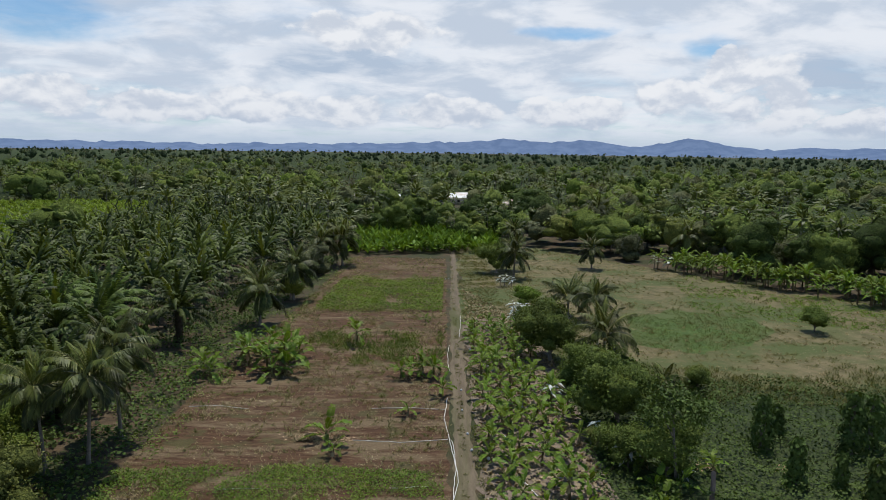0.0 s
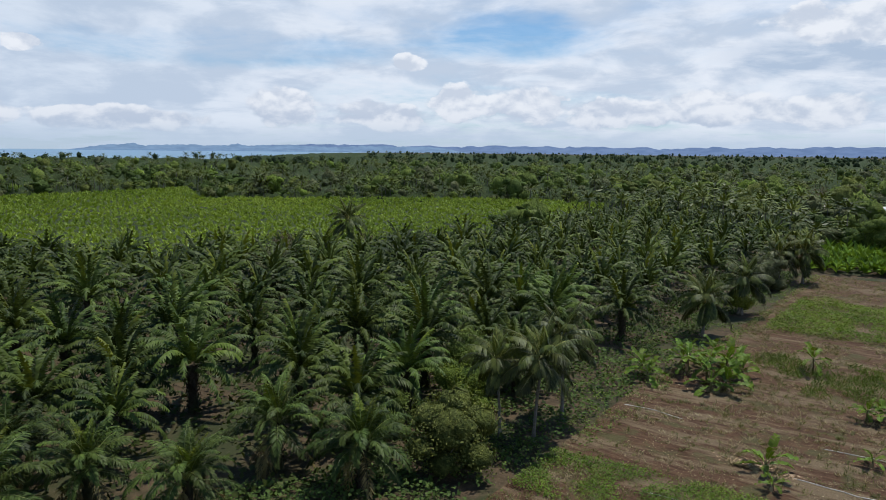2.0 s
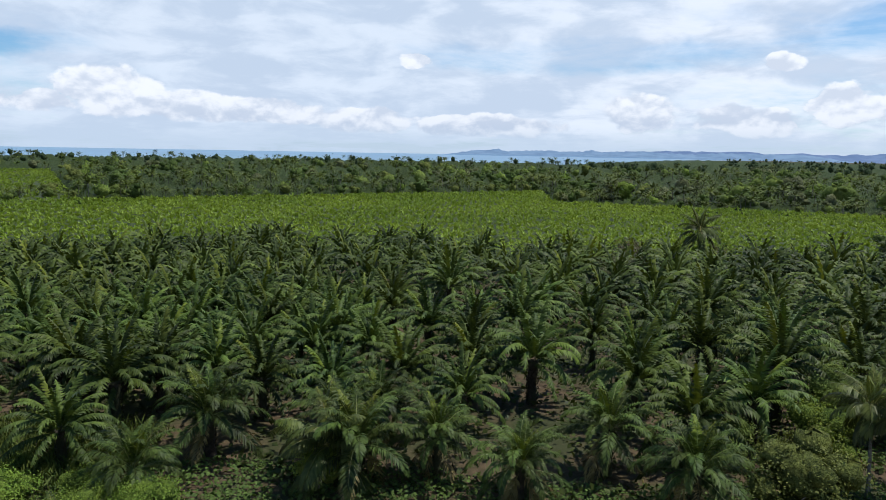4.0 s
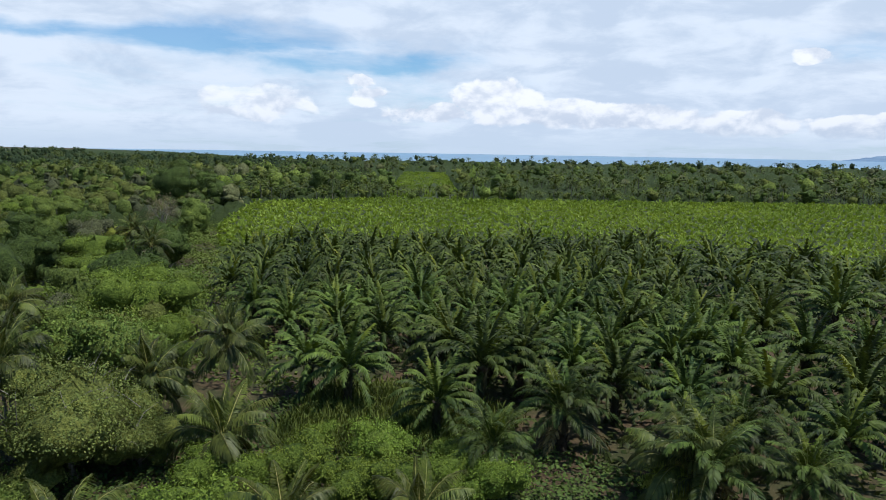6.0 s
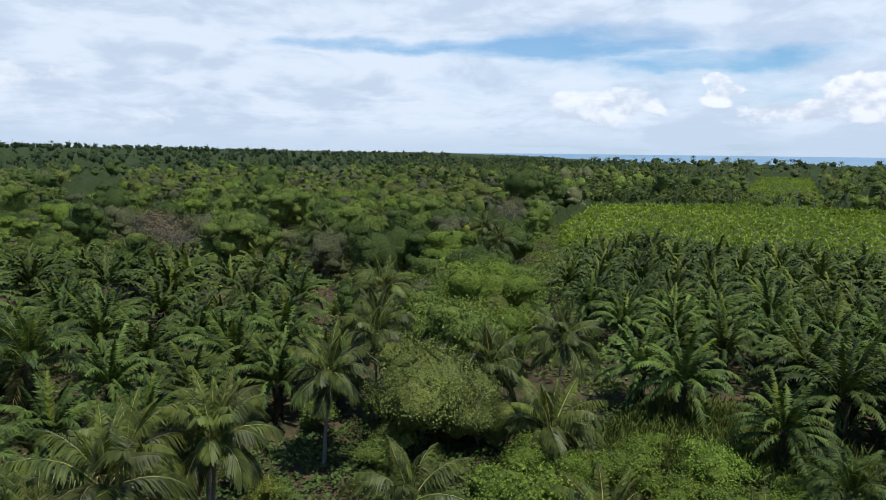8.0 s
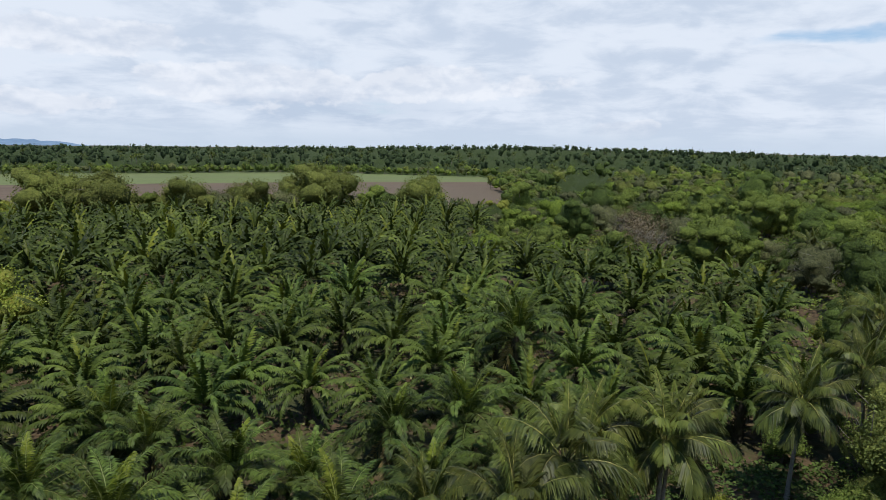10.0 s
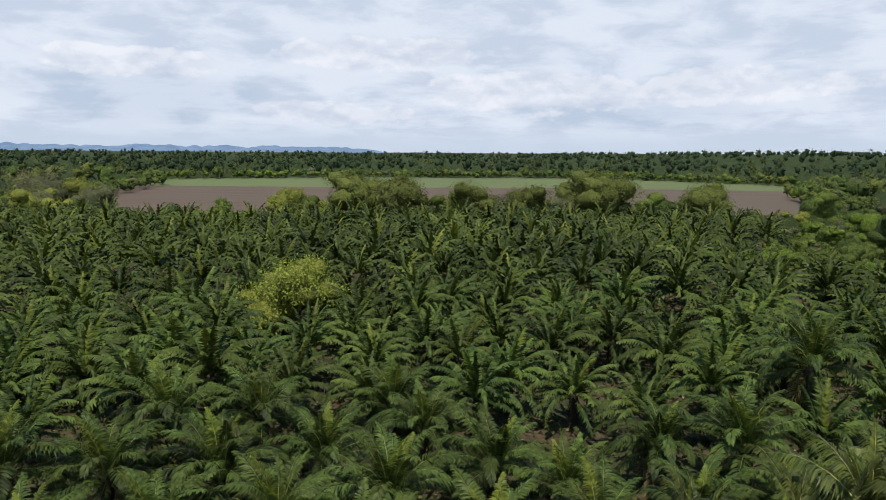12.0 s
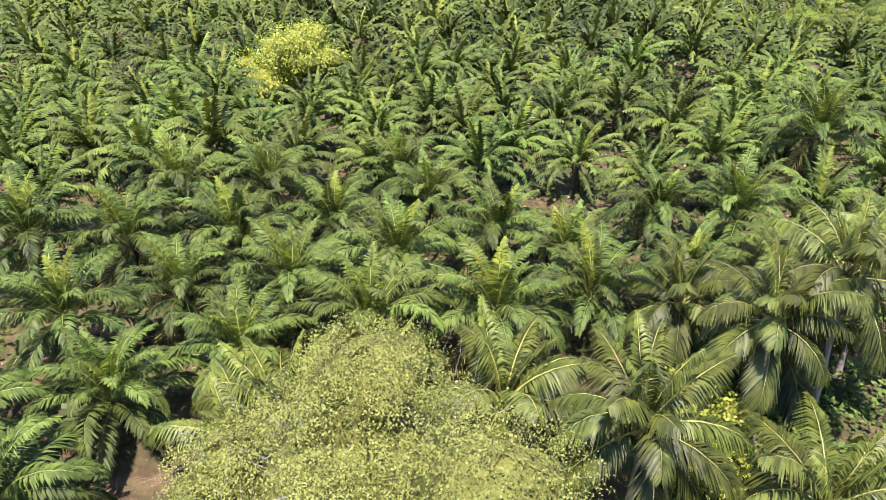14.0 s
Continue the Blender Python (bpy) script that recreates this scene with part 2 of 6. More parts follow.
M_TREE_GREY = leaf_mat("dull_tree_leaf", (0.045, 0.055, 0.024), (0.14, 0.15, 0.07), 0.6, 0.2, 0.3, 0.4)
M_TREE_BROWN = leaf_mat("brown_tree_leaf", (0.07, 0.05, 0.03), (0.17, 0.135, 0.08), 0.65, 0.15, 0.25, 0.4)
M_CROP = leaf_mat("crop_leaf", (0.060, 0.12, 0.015), (0.19, 0.28, 0.036), 0.6, 0.3, 0.2, 0.2, 0.12)
M_CORN = leaf_mat("corn_leaf", (0.060, 0.10, 0.018), (0.16, 0.21, 0.045), 0.6, 0.3, 0.2, 0.2, 0.2)
M_GRASS = leaf_mat("grass_blade", (0.07, 0.085, 0.022), (0.20, 0.19, 0.075), 0.6, 0.25, 0.3, 0.2, 0.1)
M_STRAW = leaf_mat("straw", (0.17, 0.13, 0.075), (0.36, 0.29, 0.18), 0.7, 0.15, 0.3, 0.2, 0.2)
M_SILVER = leaf_mat("silver_leaf", (0.30, 0.34, 0.33), (0.55, 0.60, 0.58), 0.4, 0.15, 0.5, 0.2)
M_BARK = rough_mat("bark", (0.10, 0.08, 0.06), (0.20, 0.17, 0.14), (0.26, 0.24, 0.21), 3.0, 0.9, (1, 1, 0.3))
M_BARE = rough_mat("bare_branch", (0.15, 0.135, 0.115), (0.28, 0.26, 0.23), None, 3.0, 0.9)
M_PALM_TRUNK = rough_mat("palm_trunk", (0.13, 0.115, 0.095), (0.26, 0.235, 0.20), (0.18, 0.17, 0.15), 2.5, 0.9, (1, 1, 3.0))
M_OIL_TRUNK = rough_mat("oil_palm_trunk", (0.030, 0.024, 0.018), (0.085, 0.065, 0.045), (0.05, 0.055, 0.025), 3.0, 0.95)
M_NUT = leaf_mat("coconut_husk", (0.14, 0.13, 0.03), (0.28, 0.20, 0.05), 0.45, 0.0)
M_OLIVE = leaf_mat("olive_tree_leaf", (0.050, 0.066, 0.016), (0.175, 0.198, 0.046), 0.6, 0.14, 0.15, 0.3)


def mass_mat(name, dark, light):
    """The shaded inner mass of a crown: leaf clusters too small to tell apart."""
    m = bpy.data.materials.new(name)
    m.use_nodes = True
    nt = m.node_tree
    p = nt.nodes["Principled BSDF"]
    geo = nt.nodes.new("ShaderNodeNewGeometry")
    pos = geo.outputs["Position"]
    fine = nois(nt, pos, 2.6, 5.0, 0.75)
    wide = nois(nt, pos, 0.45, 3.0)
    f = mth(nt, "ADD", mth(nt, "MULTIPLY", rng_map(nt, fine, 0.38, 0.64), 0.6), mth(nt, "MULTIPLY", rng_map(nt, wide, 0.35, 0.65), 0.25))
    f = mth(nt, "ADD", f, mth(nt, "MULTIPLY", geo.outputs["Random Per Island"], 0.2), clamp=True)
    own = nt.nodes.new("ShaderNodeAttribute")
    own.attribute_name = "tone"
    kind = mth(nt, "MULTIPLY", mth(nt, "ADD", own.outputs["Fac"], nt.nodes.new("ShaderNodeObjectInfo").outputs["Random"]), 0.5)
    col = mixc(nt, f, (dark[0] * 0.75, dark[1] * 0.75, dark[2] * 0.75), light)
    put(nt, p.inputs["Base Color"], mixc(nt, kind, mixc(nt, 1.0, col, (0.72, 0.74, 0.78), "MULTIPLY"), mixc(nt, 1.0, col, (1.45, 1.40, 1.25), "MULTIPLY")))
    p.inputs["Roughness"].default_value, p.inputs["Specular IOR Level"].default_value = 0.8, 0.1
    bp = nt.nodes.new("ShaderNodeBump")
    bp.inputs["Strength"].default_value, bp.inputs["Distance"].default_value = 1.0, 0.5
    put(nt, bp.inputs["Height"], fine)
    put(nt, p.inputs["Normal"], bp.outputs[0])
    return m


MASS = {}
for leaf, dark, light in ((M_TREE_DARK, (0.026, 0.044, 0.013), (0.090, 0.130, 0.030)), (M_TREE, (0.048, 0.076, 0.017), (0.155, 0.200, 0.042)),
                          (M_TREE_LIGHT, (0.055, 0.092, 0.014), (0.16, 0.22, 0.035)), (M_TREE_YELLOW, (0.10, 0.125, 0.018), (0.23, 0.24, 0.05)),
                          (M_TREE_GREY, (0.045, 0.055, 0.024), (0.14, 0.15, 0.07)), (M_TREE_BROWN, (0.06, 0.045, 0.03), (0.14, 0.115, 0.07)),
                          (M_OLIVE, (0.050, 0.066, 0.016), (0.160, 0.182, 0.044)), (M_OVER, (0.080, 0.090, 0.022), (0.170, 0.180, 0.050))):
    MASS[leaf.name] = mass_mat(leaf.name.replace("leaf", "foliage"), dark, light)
# Fill under the far crowns: shade of the gaps put into its colour.
M_CANOPY_FILL = mass_mat("canopy_gap_shade", (0.016, 0.028, 0.008), (0.040, 0.058, 0.016))
# Leaves of the far woods: haze put into the colour, darker and bluer.
M_HAZE_TREE = leaf_mat("hill_forest_leaf", (0.014, 0.027, 0.013), (0.052, 0.078, 0.034), 0.7, 0.1, 0.1, 0.5)
M_HAZE_MASS = mass_mat("hill_forest_foliage", (0.014, 0.027, 0.013), (0.048, 0.072, 0.032))
M_LITTER = rough_mat("forest_floor", (0.044, 0.030, 0.014), (0.108, 0.073, 0.038), (0.036, 0.042, 0.012), 1.1, 0.95, fleck=(0.13, 0.10, 0.072))


def soil_mat():
    """Red-brown soil in rough bands, with dry grass, weeds and clods."""
    m = bpy.data.materials.new("field_soil")
    m.use_nodes = True
    nt = m.node_tree
    p = nt.nodes["Principled BSDF"]
    pos = nt.nodes.new("ShaderNodeNewGeometry").outputs["Position"]
    band = nois(nt, vmth(nt, "MULTIPLY", pos, (0.07, 0.42, 1)), 1.0, 5.0, 0.6, 0.6)
    streak = nois(nt, vmth(nt, "MULTIPLY", pos, (0.5, 2.2, 1)), 1.0, 7.0, 0.7, 0.4)
    spot = nois(nt, pos, 0.35, 5.0, 0.65)
    grain = nois(nt, pos, 7.0, 5.0, 0.75)
    col = mixc(nt, rng_map(nt, streak, 0.35, 0.65), (0.066, 0.033, 0.017), (0.128, 0.072, 0.038))
    col = mixc(nt, rng_map(nt, mth(nt, "ADD", band, mth(nt, "MULTIPLY", streak, 0.5)), 0.74, 0.88, 0.0, 0.85), col, (0.19, 0.142, 0.082))
    col = mixc(nt, rng_map(nt, mth(nt, "ADD", spot, mth(nt, "MULTIPLY", mth(nt, "SUBTRACT", 1.0, band), 0.5)), 0.78, 0.92, 0.0, 0.7), col, (0.085, 0.088, 0.032))
    col = mixc(nt, rng_map(nt, grain, 0.3, 0.7, 0.0, 0.65), col, mixc(nt, 1.0, col, (0.4, 0.37, 0.35), "MULTIPLY"))
    col = mixc(nt, rng_map(nt, grain, 0.62, 0.72, 0.0, 0.6), col, (0.25, 0.195, 0.12))
    put(nt, p.inputs["Base Color"], col)
    p.inputs["Roughness"].default_value, p.inputs["Specular IOR Level"].default_value = 0.95, 0.2
    bp = nt.nodes.new("ShaderNodeBump")
    bp.inputs["Strength"].default_value, bp.inputs["Distance"].default_value = 0.7, 0.15
    put(nt, bp.inputs["Height"], mth(nt, "ADD", streak, mth(nt, "MULTIPLY", grain, 0.5)))
    put(nt, p.inputs["Normal"], bp.outputs[0])
    return m


M_SOIL = soil_mat()
M_PATH = rough_mat("dirt_track", (0.115, 0.088, 0.056), (0.185, 0.145, 0.096), (0.085, 0.088, 0.030), 1.2, 0.95, (1.5, 0.2, 1))
M_MULCH = rough_mat("mulch_ground", (0.13, 0.095, 0.07), (0.26, 0.205, 0.155), (0.15, 0.115, 0.08), 1.3, 0.95, fleck=(0.38, 0.31, 0.25))
M_MEADOW = rough_mat("dry_meadow", (0.088, 0.078, 0.028), (0.185, 0.150, 0.074), (0.070, 0.090, 0.022), 0.6, 0.95, fleck=(0.36, 0.29, 0.18))
M_TURF = rough_mat("green_turf", (0.042, 0.080, 0.012), (0.080, 0.128, 0.018), (0.075, 0.100, 0.022), 1.2, 0.9)
M_VINEGROUND = rough_mat("vine_ground", (0.026, 0.040, 0.010), (0.052, 0.072, 0.017), None, 1.0, 0.9)
M_FIELD_BROWN = rough_mat("ploughed_field", (0.092, 0.062, 0.042), (0.135, 0.096, 0.066), (0.112, 0.086, 0.058), 0.12, 0.95, (0.2, 1.2, 1))
M_FIELD_GREEN = rough_mat("young_crop_field", (0.100, 0.142, 0.042), (0.145, 0.180, 0.060), (0.12, 0.145, 0.055), 0.12, 0.95, (0.2, 1.2, 1))
M_PIPE = rough_mat("white_pipe", (0.62, 0.60, 0.56), (0.75, 0.74, 0.70), None, 4.0, 0.4, bump=0.05)
M_POST = rough_mat("weathered_wood", (0.16, 0.12, 0.10), (0.28, 0.22, 0.19), None, 3.0, 0.9, (1, 1, 0.2))
M_ROOF = rough_mat("galvanised_roof", (0.36, 0.38, 0.40), (0.48, 0.50, 0.52), (0.30, 0.23, 0.19), 0.8, 0.45, metal=0.3)
M_WALL = rough_mat("painted_board", (0.42, 0.38, 0.32), (0.56, 0.52, 0.46), None, 1.0, 0.8, (1, 1, 0.2))
M_DARKGLASS = rough_mat("window_opening", (0.02, 0.02, 0.02), (0.04, 0.04, 0.04), None, 1.0, 0.4)
M_BAG = rough_mat("plastic_sheet", (0.50, 0.56, 0.62), (0.72, 0.76, 0.80), None, 5.0, 0.35, bump=0.1)
M_BAG_BLUE = rough_mat("blue_plastic", (0.20, 0.36, 0.55), (0.36, 0.52, 0.70), None, 5.0, 0.35, bump=0.1)
M_CHIPS = leaf_mat("wood_chips", (0.34, 0.22, 0.12), (0.62, 0.46, 0.30), 0.8, 0.0, 0.2)

M_SEA = rough_mat("sea_water", (0.10, 0.22, 0.34), (0.15, 0.29, 0.42), None, 0.004, 0.35, (0.3, 1, 1), 0.02)


# Far ridges: blue haze painted into the colour, which glows by itself.
def haze_glow_mat(name, col, glow):
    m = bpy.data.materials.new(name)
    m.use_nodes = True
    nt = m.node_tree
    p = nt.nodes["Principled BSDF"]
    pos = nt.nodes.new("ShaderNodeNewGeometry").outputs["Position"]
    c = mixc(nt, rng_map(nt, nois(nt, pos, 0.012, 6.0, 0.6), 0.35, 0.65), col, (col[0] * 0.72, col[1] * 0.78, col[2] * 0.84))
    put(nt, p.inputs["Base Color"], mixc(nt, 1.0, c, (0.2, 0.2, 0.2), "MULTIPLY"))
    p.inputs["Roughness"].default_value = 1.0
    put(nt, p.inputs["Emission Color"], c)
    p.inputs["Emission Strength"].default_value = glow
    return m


M_HILLS = haze_glow_mat("distant_hills", (0.165, 0.25, 0.43), 0.75)
M_ISLES = haze_glow_mat("distant_islands", (0.20, 0.31, 0.46), 0.8)


# ---- mesh helpers ----
def mesh_np(name, parts, mats, smooth=False):
    """A mesh from (vertices, faces, material index, tone of the leaves) arrays; faces have three or four corners."""
    vs, loops, starts, mi, tones, nv, nl = [], [], [], [], [], 0, 0
    for v, f, k, *own in parts:
        v, f = np.asarray(v, dtype=np.float32), np.asarray(f, dtype=np.int32)
        if not len(f):
            continue
        vs.append(v)
        loops.append((f + nv).ravel())
        starts.append(nl + np.arange(len(f), dtype=np.int32) * f.shape[1])
        mi.append(np.full(len(f), k, dtype=np.int32))
        tones.append(np.broadcast_to(np.asarray(own[0] if own else 0.5, dtype=np.float32), len(f)))
        nv, nl = nv + len(v), nl + f.size
    vs, loops, starts, mi = np.concatenate(vs), np.concatenate(loops), np.concatenate(starts), np.concatenate(mi)
    me = bpy.data.meshes.new(name)
    me.vertices.add(len(vs)), me.loops.add(len(loops)), me.polygons.add(len(starts))
    me.vertices.foreach_set("co", vs.ravel())
    me.loops.foreach_set("vertex_index", loops)
    me.polygons.foreach_set("loop_start", starts)
    me.polygons.foreach_set("material_index", mi)
    if smooth:
        me.polygons.foreach_set("use_smooth", np.ones(len(starts), dtype=bool))
    for m in mats:
        me.materials.append(m)
    me.attributes.new("tone", "FLOAT", "FACE").data.foreach_set("value", np.concatenate(tones))
    me.update(calc_edges=True)
    me.validate()
    return me


def thing(name, x=0.0, y=0.0, z=0.0, rz=0.0, s=1.0):
    """An empty at the base of a thing with parts."""
    ob = new(name)
    ob.empty_display_size = 0.3
    ob.matrix_basis = pose(x, y, z, 0, 0, rz) @ Matrix.Scale(s, 4)
    return ob


def child(name, me, parent, m=None, label=""):
    ob = new(name, me)
    ob.parent = parent
    if m is not None:
        ob.matrix_basis = m
    if label:
        ob["label"] = label
    return ob


def unit(v):
    return v / np.maximum(np.linalg.norm(v, axis=-1, keepdims=True), 1e-9)


def tube(points, radii, sides=7):
    """A tapered, bent tube with a closed tip."""
    pts = np.asarray(points, dtype=float)
    k = len(pts)
    tan = unit(np.gradient(pts, axis=0))
    ref = np.where(np.abs(tan[:, 2:3]) > 0.9, np.array([[1.0, 0, 0]]), np.array([[0, 0, 1.0]]))
    a = unit(np.cross(tan, ref))
    b = np.cross(tan, a)
    th = np.arange(sides) * 2 * np.pi / sides
    ring = a[:, None] * np.cos(th)[None, :, None] + b[:, None] * np.sin(th)[None, :, None]
    v = (pts[:, None] + ring * np.asarray(radii, dtype=float)[:, None, None]).reshape(-1, 3)
    i, j = np.meshgrid(np.arange(k - 1), np.arange(sides), indexing="ij")
    q = np.stack([i * sides + j, i * sides + (j + 1) % sides, (i + 1) * sides + (j + 1) % sides, (i + 1) * sides + j], -1).reshape(-1, 4)
    return v, q


def cards(p, d, n, length, width, fold=0.12):
    """Leaves: a lozenge from p along d, facing n, creased along its middle."""
    d, n = unit(d), unit(n)
    side = unit(np.cross(d, n))
    n = np.cross(side, d)
    length, width = np.broadcast_to(length, len(p))[:, None], np.broadcast_to(width, len(p))[:, None]
    mid = p + d * length * 0.45 + n * width * fold
    v = np.stack([p, mid + side * width / 2, p + d * length - n * width * fold, mid - side * width / 2], 1).reshape(-1, 3)
    return v, np.arange(len(p) * 4).reshape(-1, 4)


def rand_dirs(rng, n, low=-1.0):
    z = rng.uniform(low, 1, n)
    a = rng.uniform(0, 2 * np.pi, n)
    r = np.sqrt(1 - z * z)
    return np.stack([r * np.cos(a), r * np.sin(a), z], 1)


def inside(poly, x, y):
    """Which of the points lie in the outline."""
    x, y = np.asarray(x), np.asarray(y)
    ok = np.zeros(x.shape, dtype=bool)
    px, py = zip(*poly)
    j = len(poly) - 1
    for i in range(len(poly)):
        if py[i] != py[j]:
            ok ^= ((py[i] > y) != (py[j] > y)) & (x < (px[j] - px[i]) * (y - py[i]) / (py[j] - py[i]) + px[i])
        j = i
    return ok


def polar(az, d):
    return -d * math.sin(radians(az)), d * math.cos(radians(az))


def shore(az):
    """How far off the sea begins, by heading."""
    az = np.asarray(az, dtype=float) % 360
    s1, s2 = np.clip((az - 106) / 15, 0, 1), np.clip((54 - az) / 14, 0, 1)
    return 1350 + 3400 * (s1 ** 1.5 + s2 ** 1.5) + 9000 * ((az > 122) | (az < 39))


def rise_at(x, y):
    """Height of the land: flat near by, a low wooded rise in the south-west."""
    d = np.hypot(x, y)
    az = np.degrees(np.arctan2(-np.asarray(x), y)) % 360
    return 14.0 * np.clip((d - 700) / 700, 0, 1) * np.exp(-((az - 152) / 17.0) ** 2)


# ---- palms ----
def frond(seed, length, elev, bend, n, leaf, width, droop, ruffle, forward=0.6, stalk=0.16, rib=0.045, power=1.3, ribs=7):
    """One feather leaf growing along +x: the midrib and two rows of leaflets."""
    rng = np.random.default_rng(seed)
    s = np.linspace(0, 1, 40)
    e = np.radians(elev - bend * s ** power)
    step = length / 39
    x = np.concatenate([[0], np.cumsum(np.cos(e[:-1]) * step)])
    z = np.concatenate([[0], np.cumsum(np.sin(e[:-1]) * step)])
    sway = rng.uniform(-0.12, 0.12) * length * s ** 2
    line = np.stack([x, sway, z], 1)
    k = np.linspace(0, 39, ribs).astype(int)
    rv, rf = tube(line[k], rib * (1 - 0.88 * s[k]), 3)
    t = np.linspace(stalk, 0.995, n)
    t = np.repeat(t, 2) + rng.normal(0, 0.004, 2 * n)
    sign = np.tile([1.0, -1.0], n)
    base = np.stack([np.interp(t, s, line[:, i]) for i in range(3)], 1)
    et = np.interp(t, s, e)
    tan = np.stack([np.cos(et), np.zeros_like(et), np.sin(et)], 1)
    up = np.stack([-np.sin(et), np.zeros_like(et), np.cos(et)], 1)
    side = np.stack([np.zeros_like(t), sign, np.zeros_like(t)], 1)
    u = (t - stalk) / (1 - stalk)
    ln = leaf * (0.45 + 0.75 * np.sin(np.pi * np.clip(u * 0.8 + 0.16, 0, 1))) * (1 - 0.45 * u ** 3) * rng.uniform(0.85, 1.1, len(t))
    fw = forward + 0.9 * u ** 2
    lifted = np.where(rng.random(len(t)) < 0.5, 0.55, 0.05)          # two ranks of leaflets, one raised, one level
    d = unit(side + tan * fw[:, None] + up * (lifted * (0.4 + 4 * ruffle) + rng.normal(0, ruffle, len(t)))[:, None])
    facing = unit(up + tan * 0.25 * rng.normal(0, 1, (len(t), 1)))
    v, f = cards(base, d, facing, ln, width, 0.1)
    v = v.reshape(-1, 4, 3)
    v[:, 2, 2] -= droop * ln
    v[:, 1, 2] -= droop * ln * 0.16
    v[:, 3, 2] -= droop * ln * 0.16
    return (rv, rf, 0), (v.reshape(-1, 3), f, 1)


OIL_RING = [(85, 40, 4), (75, 80, 6), (62, 104, 7), (46, 108, 7), (25, 96, 6), (0, 62, 4)]   # rise, bend, how many
COCO_RING = [(84, 34, 4), (68, 68, 6), (46, 92, 6), (18, 88, 5), (-18, 52, 4)]
GOLDEN = 137.508


def turn_z(v, a):
    c, s = math.cos(a), math.sin(a)
    return np.stack([v[:, 0] * c - v[:, 1] * s, v[:, 0] * s + v[:, 1] * c, v[:, 2]], 1)


def blade_frond(seed, length, elev, bend, n, width, fold=34, power=1.55):
    """One feather leaf seen from farther off: the two rows of leaflets as ragged sloping webs along the midrib."""
    rng = np.random.default_rng(seed)
    s = np.linspace(0, 1, n + 1)
    e = np.radians(elev - bend * s ** power)
    x = np.concatenate([[0], np.cumsum(np.cos(e[:-1]))]) * length / n
    z = np.concatenate([[0], np.cumsum(np.sin(e[:-1]))]) * length / n
    mid = np.stack([x, rng.uniform(-0.12, 0.12) * length * s ** 2, z], 1)
    up = np.stack([-np.sin(e), 0 * e, np.cos(e)], 1)
    tan = np.stack([np.cos(e), 0 * e, np.sin(e)], 1)
    w = width * np.clip(np.sin(np.pi * np.clip(s * 0.86 + 0.06, 0, 1)), 0, 1) ** 0.7 * (s > 0.1)
    vs, fs = [mid], []
    for sg in (1, -1):
        a = np.radians(fold + 24 * s + rng.normal(0, 13, n + 1))[:, None]
        out = (w * np.where(np.arange(n + 1) % 2, 1.35, 0.45) * rng.uniform(0.8, 1.2, n + 1))[:, None]
        vs.append(mid + out * (np.array([0, sg, 0]) * np.cos(a) - up * np.sin(a) + tan * 0.6))
        k = len(vs) - 1
        i = np.arange(n)
        b = k * (n + 1) + i
        fs.append(np.stack([i, i + 1, b + 1, b] if sg < 0 else [i + 1, i, b, b + 1], -1))
    return np.concatenate(vs), np.concatenate(fs), 1


def blade_crown(ring, seed, height, length, n, width, drop=0):
    """A whole palm crown of such leaves."""
    rng = np.random.default_rng(seed)
    out, k = [], 0
    for i, (e, b, c) in enumerate(ring):
        for j in range(max(2, c - drop)):
            v, f, mi = blade_frond(seed * 100 + k, length * rng.uniform(0.85, 1.1), e + rng.uniform(-7, 7), b * rng.uniform(0.8, 1.25), n, width)
            own = float(np.clip(0.66 - 0.06 * i + rng.normal(0, 0.24), 0, 1))
            out.append((turn_z(v + (0.15, 0, 0), radians(k * GOLDEN + rng.uniform(-16, 16))) + (0, 0, height), f, mi if i or k else 2, own))
            k += 1
    return out


def toned(own, *how, **more):
    """A frond whose leaflets share one tone: the lower its ring, the darker."""
    return [(*q, own) for q in frond(*how, **more)]


OIL_FRONDS = [[mesh_np("oil_frond", toned(0.85 - 0.16 * i, i * 10 + k, 4.6 - 0.9 * (i == 0), e, b, 66, 0.68, 0.100, 0.48, 0.13, power=1.7), [M_RACHIS, M_OIL_YOUNG if i < 1 and k else M_OIL])
               for k in range(2)] for i, (e, b, c) in enumerate(OIL_RING)]
OIL_DEAD = [mesh_np("dead_frond", frond(90 + k, 4.2, -28 - 22 * k, 45, 24, 0.75, 0.11, 0.4, 0.3), [M_OIL_OLD, M_OIL_OLD]) for k in range(2)]
COCO_FRONDS = [[mesh_np("coconut_frond", toned(0.95 - 0.2 * i, 200 + i * 10 + k, 3.5, e, b, 62, 0.82, 0.085, 0.85, 0.08, 0.75, 0.2, 0.045), [M_COCO_RIB, M_COCO])
                for k in range(2)] for i, (e, b, c) in enumerate(COCO_RING)]


